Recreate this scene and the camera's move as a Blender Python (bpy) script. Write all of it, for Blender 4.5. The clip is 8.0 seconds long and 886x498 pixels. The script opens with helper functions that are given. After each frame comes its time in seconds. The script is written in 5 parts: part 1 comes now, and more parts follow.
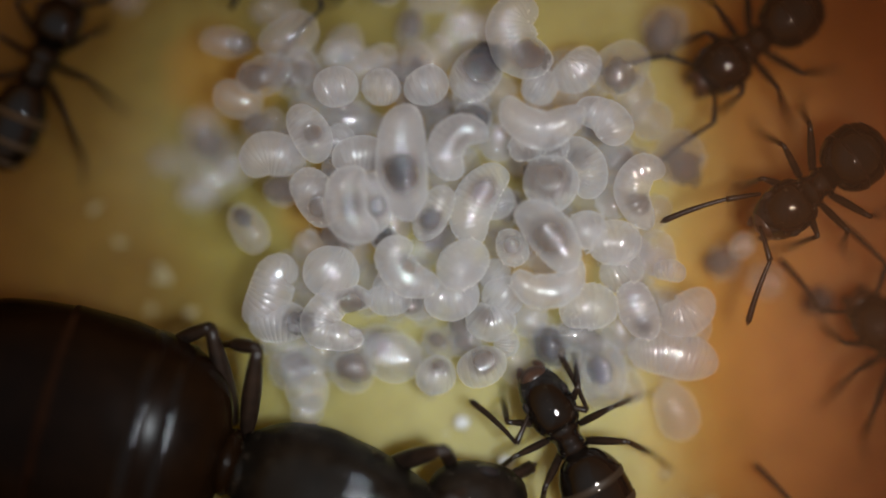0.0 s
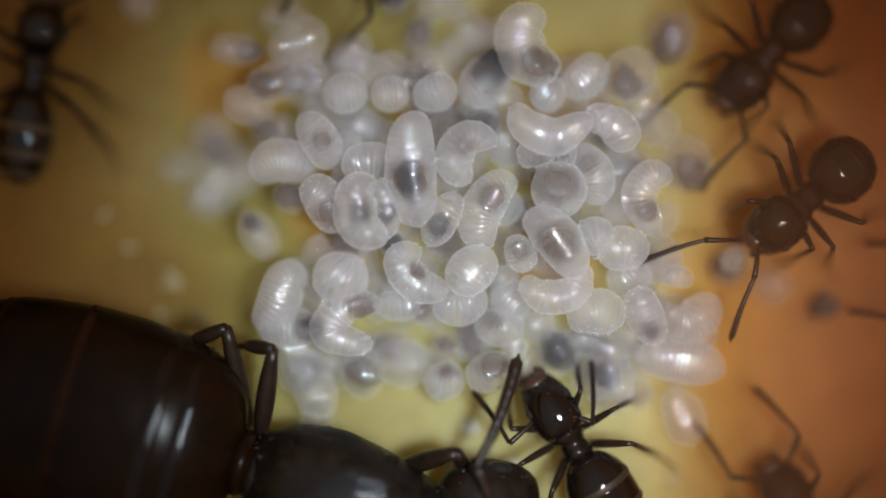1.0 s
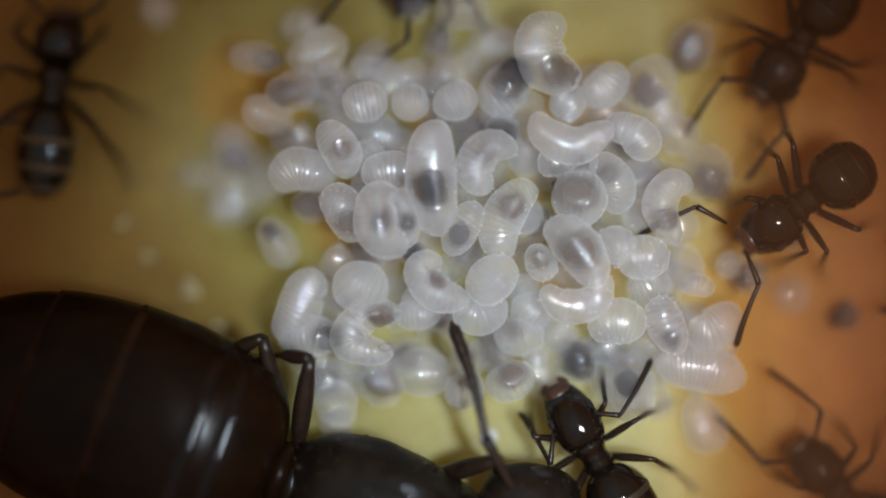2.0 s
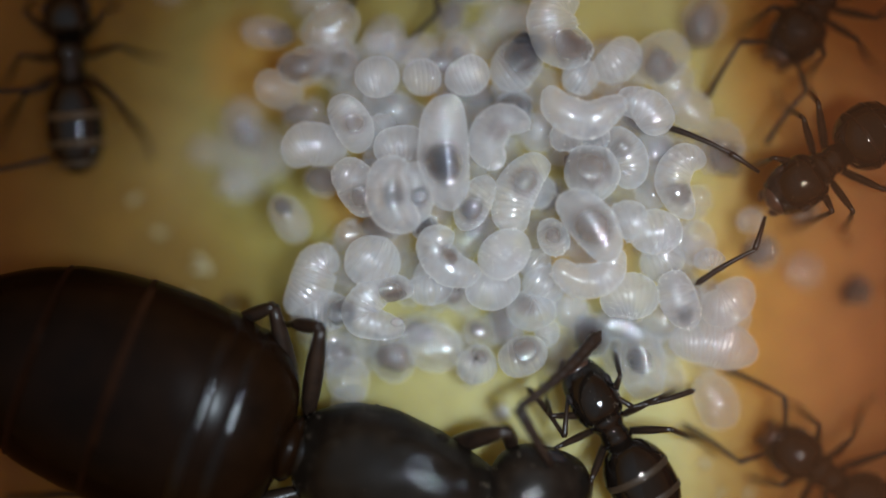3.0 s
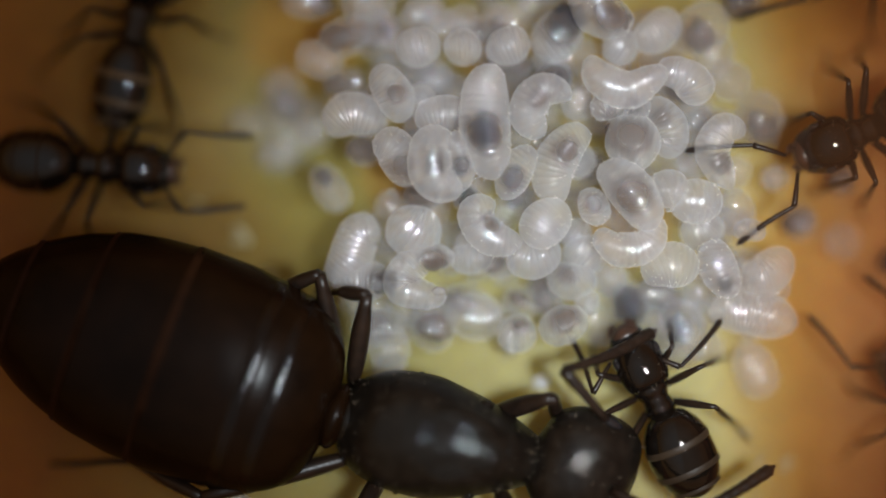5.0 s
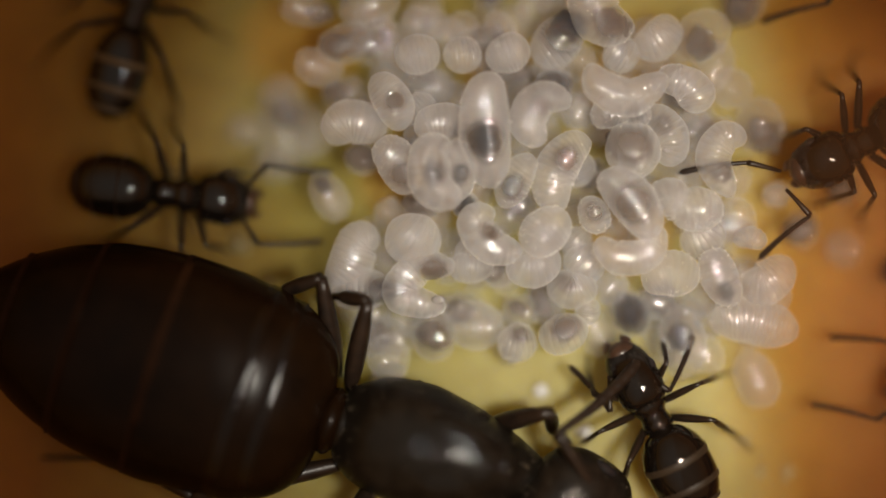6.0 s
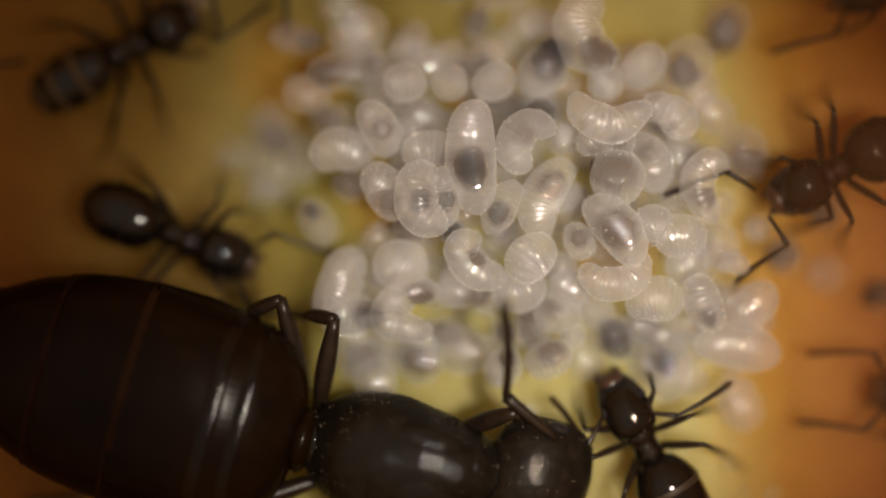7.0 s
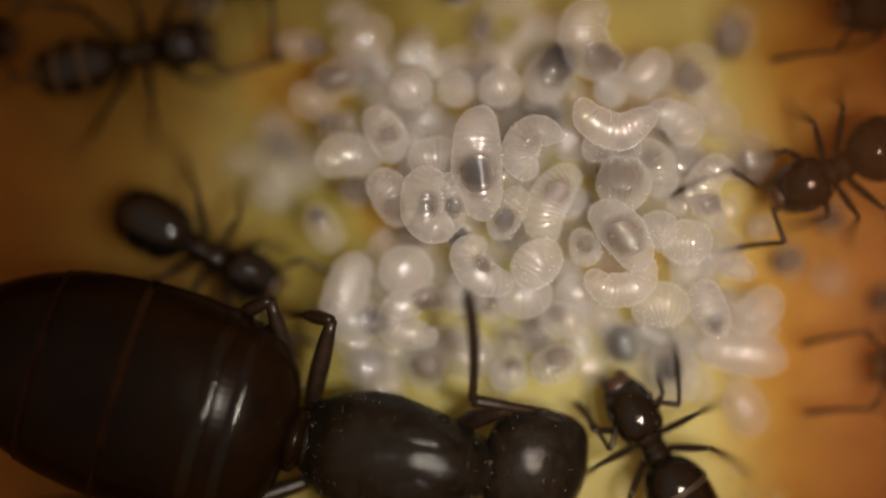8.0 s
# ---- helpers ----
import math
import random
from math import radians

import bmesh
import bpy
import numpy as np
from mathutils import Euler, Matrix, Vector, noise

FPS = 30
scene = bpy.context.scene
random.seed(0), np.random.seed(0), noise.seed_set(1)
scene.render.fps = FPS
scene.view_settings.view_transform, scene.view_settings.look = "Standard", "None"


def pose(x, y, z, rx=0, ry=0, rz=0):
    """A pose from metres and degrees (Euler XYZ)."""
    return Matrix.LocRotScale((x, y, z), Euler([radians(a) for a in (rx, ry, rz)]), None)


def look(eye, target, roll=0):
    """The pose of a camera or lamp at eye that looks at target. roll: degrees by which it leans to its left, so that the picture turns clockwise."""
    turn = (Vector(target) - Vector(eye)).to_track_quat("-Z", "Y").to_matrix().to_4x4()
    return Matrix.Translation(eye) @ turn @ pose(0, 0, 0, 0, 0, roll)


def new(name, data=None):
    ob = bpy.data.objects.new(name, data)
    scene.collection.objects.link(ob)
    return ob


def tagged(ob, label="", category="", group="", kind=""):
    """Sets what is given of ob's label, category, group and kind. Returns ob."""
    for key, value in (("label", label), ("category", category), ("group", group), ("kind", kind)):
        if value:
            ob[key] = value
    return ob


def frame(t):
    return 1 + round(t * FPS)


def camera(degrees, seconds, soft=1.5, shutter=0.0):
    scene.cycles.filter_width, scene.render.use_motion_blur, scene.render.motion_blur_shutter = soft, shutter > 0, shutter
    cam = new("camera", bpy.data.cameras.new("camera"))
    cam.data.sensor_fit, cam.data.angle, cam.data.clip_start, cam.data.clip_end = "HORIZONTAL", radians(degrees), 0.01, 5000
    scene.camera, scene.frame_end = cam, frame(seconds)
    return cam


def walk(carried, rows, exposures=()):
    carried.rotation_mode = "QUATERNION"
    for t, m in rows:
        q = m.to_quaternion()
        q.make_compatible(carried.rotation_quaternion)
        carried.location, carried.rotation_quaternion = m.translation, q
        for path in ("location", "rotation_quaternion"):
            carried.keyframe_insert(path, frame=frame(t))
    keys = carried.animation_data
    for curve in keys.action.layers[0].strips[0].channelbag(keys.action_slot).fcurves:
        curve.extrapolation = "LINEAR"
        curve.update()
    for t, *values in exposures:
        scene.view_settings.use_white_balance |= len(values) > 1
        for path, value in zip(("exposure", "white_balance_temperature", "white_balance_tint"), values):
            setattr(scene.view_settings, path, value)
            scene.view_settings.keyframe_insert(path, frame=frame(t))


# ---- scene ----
K = 0.001  # one millimetre


def mm(x, y, z=0.0, rz=0.0, ry=0.0, rx=0.0):
    """A pose from millimetres and degrees."""
    return pose(x * K, y * K, z * K, rx, ry, rz)


# ---- camera and its walk ----
cam = camera(26, 8.0, soft=1.8)
cam.data.dof.use_dof = True
cam.data.dof.focus_distance = 0.0279
cam.data.dof.aperture_fstop = 16.0
walk(cam, [
    (0, mm(0.5817, -0.0875, 28.8188)),
    (0.5, mm(0.5513, 0.1829, 29.0397)),
    (1, mm(0.4552, -0.0025, 29.0087)),
    (1.5, mm(0.4183, 0.1444, 28.9834)),
    (1.7, mm(0.2987, 0.1742, 28.9722)),
    (2.8, mm(0.0331, -0.1902, 28.8883)),
    (3, mm(-0.0190, -0.2383, 28.8939)),
    (3.5, mm(0.0000, 0.0000, 29.0990)),
    (4, mm(-0.0436, -0.0294, 29.2784)),
    (4.5, mm(-0.3383, -0.2035, 29.2355)),
    (4.7, mm(-0.4841, -0.4256, 29.1415)),
    (5.8, mm(-0.7024, -0.8924, 28.8605)),
    (6, mm(-0.6119, -0.5639, 28.8800)),
    (6.5, mm(-0.4798, -0.2840, 29.0848)),
    (7, mm(-0.4184, -0.1858, 29.2155)),
    (7.5, mm(-0.4941, -0.0362, 29.3819)),
    (8, mm(-0.5087, -0.0981, 29.2612)),
], exposures=[(0, 0.22, 6700, 11), (0.5, 0.42, 6600, 11), (1.7, 0.42, 6350, 9), (2.8, 0.42, 6050, 7), (4.7, 0.44, 6200, 8), (5.8, 0.30, 8500, 15.5), (8, 0.30, 9500, 18)])

# ---- world and lamps ----
world = bpy.data.worlds.new("nest_glow")
scene.world = world
world.use_nodes = True
wn, wl = world.node_tree.nodes, world.node_tree.links
wn.clear()
w_out = wn.new("ShaderNodeOutputWorld")
w_bg = wn.new("ShaderNodeBackground")
w_co = wn.new("ShaderNodeTexCoord")
w_sep = wn.new("ShaderNodeSeparateXYZ")
w_ramp = wn.new("ShaderNodeValToRGB")
w_map = wn.new("ShaderNodeMapRange")
w_map.inputs["From Min"].default_value, w_map.inputs["From Max"].default_value = -1.0, 1.0
w_ramp.color_ramp.elements[0].color = (0.50, 0.24, 0.052, 1)
w_ramp.color_ramp.elements[1].color = (0.66, 0.34, 0.16, 1)
wl.new(w_co.outputs["Generated"], w_sep.inputs[0])
wl.new(w_sep.outputs["X"], w_map.inputs["Value"])
wl.new(w_map.outputs[0], w_ramp.inputs[0])
w_top = wn.new("ShaderNodeMix")
w_top.data_type = "RGBA"
w_top.inputs["B"].default_value = (0.66, 0.66, 0.68, 1)
w_up = wn.new("ShaderNodeMapRange")
w_up.inputs["From Min"].default_value, w_up.inputs["From Max"].default_value = 0.45, 1.0
wl.new(w_sep.outputs["Z"], w_up.inputs["Value"])
wl.new(w_up.outputs[0], w_top.inputs["Factor"])
wl.new(w_ramp.outputs[0], w_top.inputs["A"])
wl.new(w_top.outputs["Result"], w_bg.inputs["Color"])
w_bg.inputs["Strength"].default_value = 0.46
wl.new(w_bg.outputs[0], w_out.inputs[0])

torch = bpy.data.lights.new("torch", "SPOT")
torch.energy = 0.038
torch.color = (0.84, 0.93, 1.0)
torch.spot_size = radians(28.5)
torch.spot_blend = 1.0
torch.shadow_soft_size = 0.0012
torch_ob = new("torch", torch)
torch_ob.matrix_world = look((0.0070, -0.0024, 0.0286), (0.0010, -0.0008, 0.0))
tagged(torch_ob, "small cold white inspection torch beside the lens", "lamp")


# ---- materials ----
def material(name):
    m = bpy.data.materials.new(name)
    m.use_nodes = True
    return m, m.node_tree.nodes, m.node_tree.links, m.node_tree.nodes["Principled BSDF"]


def noise_node(nodes, links, scale, detail=4.0, rough=0.55, coord="Object"):
    co = nodes.new("ShaderNodeTexCoord")
    tx = nodes.new("ShaderNodeTexNoise")
    tx.inputs["Scale"].default_value = scale
    tx.inputs["Detail"].default_value = detail
    tx.inputs["Roughness"].default_value = rough
    links.new(co.outputs[coord], tx.inputs["Vector"])
    return tx


def ramp_node(nodes, links, source, stops):
    r = nodes.new("ShaderNodeValToRGB")
    r.color_ramp.elements[0].position, r.color_ramp.elements[0].color = stops[0][0], (*stops[0][1], 1)
    r.color_ramp.elements[1].position, r.color_ramp.elements[1].color = stops[-1][0], (*stops[-1][1], 1)
    for p, c in stops[1:-1]:
        e = r.color_ramp.elements.new(p)
        e.color = (*c, 1)
    links.new(source, r.inputs[0])
    return r


def bump_node(nodes, links, source, strength, distance, bsdf):
    b = nodes.new("ShaderNodeBump")
    b.inputs["Strength"].default_value = strength
    b.inputs["Distance"].default_value = distance
    links.new(source, b.inputs["Height"])
    links.new(b.outputs[0], bsdf.inputs["Normal"])
    return b


def floor_material():
    m, n, l, b = material("damp_nest_floor")
    big = noise_node(n, l, 210, 3, 0.5)
    small = noise_node(n, l, 1500, 5, 0.6)
    co = n.new("ShaderNodeTexCoord")
    sep = n.new("ShaderNodeSeparateXYZ")
    l.new(co.outputs["Object"], sep.inputs[0])
    # yellow pad in the middle, with orange light and falloff painted onto both sides
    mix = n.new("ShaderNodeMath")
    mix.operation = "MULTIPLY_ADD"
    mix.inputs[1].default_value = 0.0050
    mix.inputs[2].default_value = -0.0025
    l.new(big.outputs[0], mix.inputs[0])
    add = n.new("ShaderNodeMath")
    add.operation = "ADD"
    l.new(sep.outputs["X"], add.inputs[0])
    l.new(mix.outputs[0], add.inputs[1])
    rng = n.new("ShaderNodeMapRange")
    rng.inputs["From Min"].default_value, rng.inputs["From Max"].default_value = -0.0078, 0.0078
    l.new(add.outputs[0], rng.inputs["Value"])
    pad_light = ramp_node(n, l, rng.outputs[0], [(0.0, (0.27, 0.108, 0.010)), (0.22, (0.205, 0.120, 0.013)), (0.36, (0.255, 0.220, 0.066)),
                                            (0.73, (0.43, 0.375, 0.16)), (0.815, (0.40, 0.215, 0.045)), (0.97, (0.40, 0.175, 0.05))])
    tone = ramp_node(n, l, big.outputs[0], [(0.3, (0.72, 0.6, 0.42)), (0.55, (1.0, 0.98, 0.9)), (0.75, (1.0, 1.0, 1.0))])
    grain = ramp_node(n, l, small.outputs[0], [(0.3, (0.82, 0.8, 0.74)), (0.65, (1.0, 1.0, 1.0))])
    m1 = n.new("ShaderNodeMix")
    m1.data_type, m1.blend_type = "RGBA", "MULTIPLY"
    m1.inputs["Factor"].default_value = 1.0
    l.new(pad_light.outputs[0], m1.inputs["A"])
    l.new(tone.outputs[0], m1.inputs["B"])
    m2 = n.new("ShaderNodeMix")
    m2.data_type, m2.blend_type = "RGBA", "MULTIPLY"
    m2.inputs["Factor"].default_value = 1.0
    l.new(m1.outputs["Result"], m2.inputs["A"])
    l.new(grain.outputs[0], m2.inputs["B"])
    # brown floor patches beside the brood, and shade painted into the gaps under it
    wob = noise_node(n, l, 900, 3, 0.6)
    warp = n.new("ShaderNodeVectorMath")
    warp.operation = "MULTIPLY_ADD"
    warp.inputs[1].default_value = (0.0012, 0.0012, 0.0)
    l.new(wob.outputs["Color"], warp.inputs[0])
    l.new(co.outputs["Object"], warp.inputs[2])
    last = m2.outputs["Result"]
    for x, y, r in ((-2.9, 2.4, 1.0), (-1.0, 0.5, 0.9), (0.2, 2.3, 0.7), (2.2, 1.9, 1.0), (2.2, -0.4, 0.8)):
        away = n.new("ShaderNodeVectorMath")
        away.operation = "DISTANCE"
        away.inputs[1].default_value = ((x + 0.6) * K, (y + 0.6) * K, -0.0003)
        l.new(warp.outputs[0], away.inputs[0])
        part_of = n.new("ShaderNodeMapRange")
        part_of.interpolation_type = "SMOOTHSTEP"
        part_of.inputs["From Min"].default_value, part_of.inputs["From Max"].default_value = 0.4 * r * K, 1.3 * r * K
        part_of.inputs["To Min"].default_value, part_of.inputs["To Max"].default_value = 0.8, 0.0
        l.new(away.outputs["Value"], part_of.inputs["Value"])
        patch_shade = n.new("ShaderNodeMix")
        patch_shade.data_type = "RGBA"
        patch_shade.inputs["B"].default_value = (0.30, 0.155, 0.022, 1)
        l.new(part_of.outputs[0], patch_shade.inputs["Factor"])
        l.new(last, patch_shade.inputs["A"])
        last = patch_shade.outputs["Result"]
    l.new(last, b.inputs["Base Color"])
    b.inputs["Roughness"].default_value = 0.62
    b.inputs["Subsurface Weight"].default_value = 0.85
    b.inputs["Subsurface Radius"].default_value = (1.0, 0.8, 0.35)
    b.inputs["Subsurface Scale"].default_value = 0.0013
    b.inputs["Specular IOR Level"].default_value = 0.25
    bump_node(n, l, small.outputs[0], 0.35, 0.00012, b)
    return m


def larva_material(name, gut_colour, see=0.75, milk=0.4, wet_share=0.105, skin_scale=0.0010):
    """Milky skin that lets the paler and darker organs show through."""
    m, n, l, b = material(name)
    fine = noise_node(n, l, 9000, 3, 0.6)
    soft = noise_node(n, l, 1700, 2, 0.5)
    skin = ramp_node(n, l, soft.outputs[0], [(0.3, (0.74, 0.735, 0.735)), (0.7, (0.85, 0.845, 0.845))])
    at = n.new("ShaderNodeAttribute")
    at.attribute_name = "gut"
    mix = n.new("ShaderNodeMix")
    mix.data_type = "RGBA"
    l.new(at.outputs["Fac"], mix.inputs["Factor"])
    l.new(skin.outputs[0], mix.inputs["A"])
    mix.inputs["B"].default_value = (*gut_colour, 1)
    l.new(mix.outputs["Result"], b.inputs["Base Color"])
    b.inputs["Subsurface Weight"].default_value = 1.0
    b.inputs["Subsurface Radius"].default_value = (1.0, 0.9, 0.8)
    b.inputs["Subsurface Scale"].default_value = skin_scale
    b.inputs["Roughness"].default_value = 0.5
    b.inputs["Specular IOR Level"].default_value = 0.0
    bump = bump_node(n, l, fine.outputs[0], 0.45, 0.000018, b)
    clear = n.new("ShaderNodeBsdfTransparent")
    both = n.new("ShaderNodeMixShader")
    both.inputs[0].default_value = see
    glow = n.new("ShaderNodeBsdfTranslucent")
    l.new(mix.outputs["Result"], glow.inputs["Color"])
    flesh = n.new("ShaderNodeMixShader")
    flesh.inputs[0].default_value = milk
    l.new(b.outputs[0], flesh.inputs[1])
    l.new(glow.outputs[0], flesh.inputs[2])
    l.new(flesh.outputs[0], both.inputs[1])
    l.new(clear.outputs[0], both.inputs[2])
    wet = n.new("ShaderNodeBsdfGlossy")
    wet.inputs["Roughness"].default_value = 0.06
    l.new(bump.outputs[0], wet.inputs["Normal"])
    film = n.new("ShaderNodeMixShader")
    film.inputs[0].default_value = wet_share
    # sheen added for bright rims, standing in for light scattered in the skin
    rim_sheen = n.new("ShaderNodeBsdfSheen")
    rim_sheen.inputs["Color"].default_value = (0.175, 0.172, 0.166, 1)
    rim_sheen.inputs["Roughness"].default_value = 0.55
    coat = n.new("ShaderNodeAddShader")
    l.new(both.outputs[0], coat.inputs[0])
    l.new(rim_sheen.outputs[0], coat.inputs[1])
    l.new(coat.outputs[0], film.inputs[1])
    l.new(wet.outputs[0], film.inputs[2])
    l.new(film.outputs[0], n["Material Output"].inputs["Surface"])
    return m


def gut_material(name, colour):
    """Cloudy food in a clear gut."""
    m, n, l, b = material(name)
    t = noise_node(n, l, 4500, 3, 0.6)
    c = ramp_node(n, l, t.outputs[0], [(0.3, tuple(v * 0.7 for v in colour)), (0.7, tuple(v * 1.2 for v in colour))])
    l.new(c.outputs[0], b.inputs["Base Color"])
    b.inputs["Roughness"].default_value = 0.8
    b.inputs["Specular IOR Level"].default_value = 0.0
    clear = n.new("ShaderNodeBsdfTransparent")
    mix = n.new("ShaderNodeMixShader")
    mix.inputs[0].default_value = 0.62
    l.new(b.outputs[0], mix.inputs[1])
    l.new(clear.outputs[0], mix.inputs[2])
    l.new(mix.outputs[0], n["Material Output"].inputs["Surface"])
    return m


def cuticle_material(name, dark, light, gloss, scale=2600.0, stripes=0.0, relief=0.2, ior=1.5, coat=0.0):
    m, n, l, b = material(name)
    t = noise_node(n, l, scale, 5, 0.6)
    c = ramp_node(n, l, t.outputs[0], [(0.3, dark), (0.75, light)])
    l.new(c.outputs[0], b.inputs["Base Color"])
    b.inputs["Roughness"].default_value = gloss
    b.inputs["IOR"].default_value = ior
    fine = noise_node(n, l, scale * 5, 3, 0.6)
    if coat:
        # small glints on a finely pitted surface
        pits = n.new("ShaderNodeBump")
        pits.inputs["Strength"].default_value = 0.6
        pits.inputs["Distance"].default_value = 0.00002
        l.new(noise_node(n, l, 13000, 3, 0.6).outputs[0], pits.inputs["Height"])
        l.new(pits.outputs[0], b.inputs["Coat Normal"])
        # uneven plates under the pits
        swell = n.new("ShaderNodeBump")
        swell.inputs["Strength"].default_value = 0.55
        swell.inputs["Distance"].default_value = 0.00006
        l.new(noise_node(n, l, 2100, 6, 0.65).outputs[0], swell.inputs["Height"])
        l.new(swell.outputs[0], pits.inputs["Normal"])
        b.inputs["Coat Weight"].default_value = coat
        b.inputs["Coat Roughness"].default_value = 0.07
    if stripes:
        co = n.new("ShaderNodeTexCoord")
        wave = n.new("ShaderNodeTexWave")
        wave.bands_direction = "Y"
        wave.inputs["Scale"].default_value = stripes
        wave.inputs["Distortion"].default_value = 3.0
        wave.inputs["Detail"].default_value = 2.0
        l.new(co.outputs["Object"], wave.inputs["Vector"])
        bump_node(n, l, wave.outputs["Fac"], relief, 0.00001, b)
    else:
        grain = bump_node(n, l, fine.outputs[0], min(relief, 1.0), 0.00002 if relief < 0.5 else 0.00003, b)
        if coat:
            l.new(swell.outputs[0], grain.inputs["Normal"])
    return m


def plain_material(name, colour, rough, **more):
    m, n, l, b = material(name)
    t = noise_node(n, l, 1800, 3, 0.6)
    c = ramp_node(n, l, t.outputs[0], [(0.3, tuple(v * 0.8 for v in colour)), (0.7, colour)])
    l.new(c.outputs[0], b.inputs["Base Color"])
    b.inputs["Roughness"].default_value = rough
    for key, value in more.items():
        b.inputs[key.replace("_", " ")].default_value = value
    return m


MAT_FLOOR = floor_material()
MAT_BROWN = larva_material("larva_skin_brown_gut", (0.085, 0.055, 0.040))
MAT_BLUE = larva_material("larva_skin_dark_gut", (0.022, 0.022, 0.032))
# clearer copies of the skin, so that low-lying larvae fade as if in haze
MAT_BROWN_CLEAR = larva_material("clear_larva_skin_brown_gut", (0.085, 0.055, 0.040), 0.86)
MAT_BLUE_CLEAR = larva_material("clear_larva_skin_dark_gut", (0.022, 0.022, 0.032), 0.86)
MAT_GUT_BROWN = gut_material("brown_gut", (0.15, 0.115, 0.095))
MAT_GUT_BLUE = gut_material("blackish_gut", (0.035, 0.035, 0.045))
MAT_HAIR = plain_material("pale_bristle", (0.75, 0.72, 0.66), 0.4)
MAT_ANT = cuticle_material("ant_cuticle", (0.0030, 0.0022, 0.0017), (0.0085, 0.0055, 0.0038), 0.05, ior=1.43)
MAT_LEG = cuticle_material("leg_cuticle", (0.0075, 0.0048, 0.0035), (0.021, 0.0115, 0.007), 0.33, 5000.0, ior=1.34)
MAT_MOUTH = cuticle_material("mandible_cuticle", (0.018, 0.009, 0.006), (0.048, 0.021, 0.012), 0.3, 5000.0)
MAT_QUEEN = cuticle_material("queen_cuticle", (0.0042, 0.0018, 0.0007), (0.0115, 0.0050, 0.0020), 0.26, 1400.0, 2600.0, 0.07, 1.18)
MAT_RIDGE = cuticle_material("queen_ridge_cuticle", (0.0030, 0.0014, 0.0007), (0.008, 0.0038, 0.002), 0.13, 3000.0, 0.0, 0.45, 1.32)
MAT_THORAX = cuticle_material("queen_thorax_cuticle", (0.0032, 0.0025, 0.0018), (0.0105, 0.0080, 0.0058), 0.50, 4500.0, 0.0, 0.4, 1.12, 0.35)
MAT_QHEAD = cuticle_material("queen_head_cuticle", (0.0042, 0.0032, 0.0024), (0.0135, 0.0098, 0.0070), 0.45, 4500.0, 0.0, 0.4, 1.15, 0.35)
MAT_BAND = cuticle_material("gaster_band", (0.013, 0.005, 0.0022), (0.028, 0.011, 0.004), 0.6, 2600.0, ior=1.15)
MAT_PALE = cuticle_material("pale_gaster_band", (0.020, 0.013, 0.008), (0.042, 0.027, 0.016), 0.45, ior=1.3)
MAT_GOLD = cuticle_material("gold_gaster_band", (0.05, 0.034, 0.018), (0.09, 0.060, 0.032), 0.45, ior=1.3)
MAT_EYE = plain_material("eye", (0.012, 0.011, 0.012), 0.12)
MAT_BRISTLE = plain_material("ant_bristle", (0.16, 0.12, 0.08), 0.4)
MAT_WALL = plain_material("orange_nest_wall", (0.55, 0.22, 0.07), 0.5)
MAT_DROP = plain_material("water_bead", (0.88, 0.88, 0.87), 0.06, Transmission_Weight=0.40, IOR=1.4, Coat_Weight=1.0)
MAT_GLINT = plain_material("glint_bead", (0.92, 0.93, 0.95), 0.04, Transmission_Weight=0.92, IOR=1.33)
MAT_CRUMB = plain_material("pale_crumb", (0.50, 0.44, 0.26), 0.35)


# ---- mesh helpers, in millimetres ----
def mesh_from(name, verts, faces, mat, smooth=True):
    me = bpy.data.meshes.new(name)
    me.from_pydata([(x * K, y * K, z * K) for x, y, z in verts], [], faces)
    me.polygons.foreach_set("use_smooth", [smooth] * len(me.polygons))
    me.materials.append(mat)
    me.update()
    return me


def part(name, data, parent, label="", at=None):
    """Links a mesh as one part under a thing or a part; data is (verts, faces, material)."""
    ob = new(name, mesh_from(name, *data))
    ob.parent = parent
    if at is not None:
        ob.matrix_basis = at
    if label:
        ob["label"] = label
    return ob


def spline(points, count):
    """Points along a smooth curve through the given ones."""
    p = [Vector(q) for q in points]
    p = [p[0] * 2 - p[1]] + p + [p[-1] * 2 - p[-2]]
    spans = len(p) - 3
    out = []
    for i in range(count):
        u = i / (count - 1) * spans
        k = min(int(u), spans - 1)
        f = u - k
        a, b, c, d = p[k:k + 4]
        out.append(0.5 * ((2 * b) + (c - a) * f + (2 * a - 5 * b + 4 * c - d) * f * f + (3 * b - a - 3 * c + d) * f ** 3))
    return out


def tube(path, radii, sides=10, up=(0, 0, 1), flat=1.0):
    """A closed tube round a path, with its own radius at each point."""
    verts, faces = [], []
    n = len(path)
    for i, c in enumerate(path):
        t = (path[min(i + 1, n - 1)] - path[max(i - 1, 0)]).normalized()
        side = Vector(up).cross(t)
        if side.length < 1e-4:
            side = Vector((0, 1, 0)).cross(t)
        side.normalize()
        top = t.cross(side)
        for j in range(sides):
            a = 2 * math.pi * j / sides
            verts.append(tuple(c + side * (math.cos(a) * radii[i]) + top * (math.sin(a) * radii[i] * flat)))
    for i in range(n - 1):
        for j in range(sides):
            k = (j + 1) % sides
            faces.append((i * sides + j, i * sides + k, (i + 1) * sides + k, (i + 1) * sides + j))
    faces.append(tuple(range(sides - 1, -1, -1)))
    faces.append(tuple((n - 1) * sides + j for j in range(sides)))
    return verts, faces


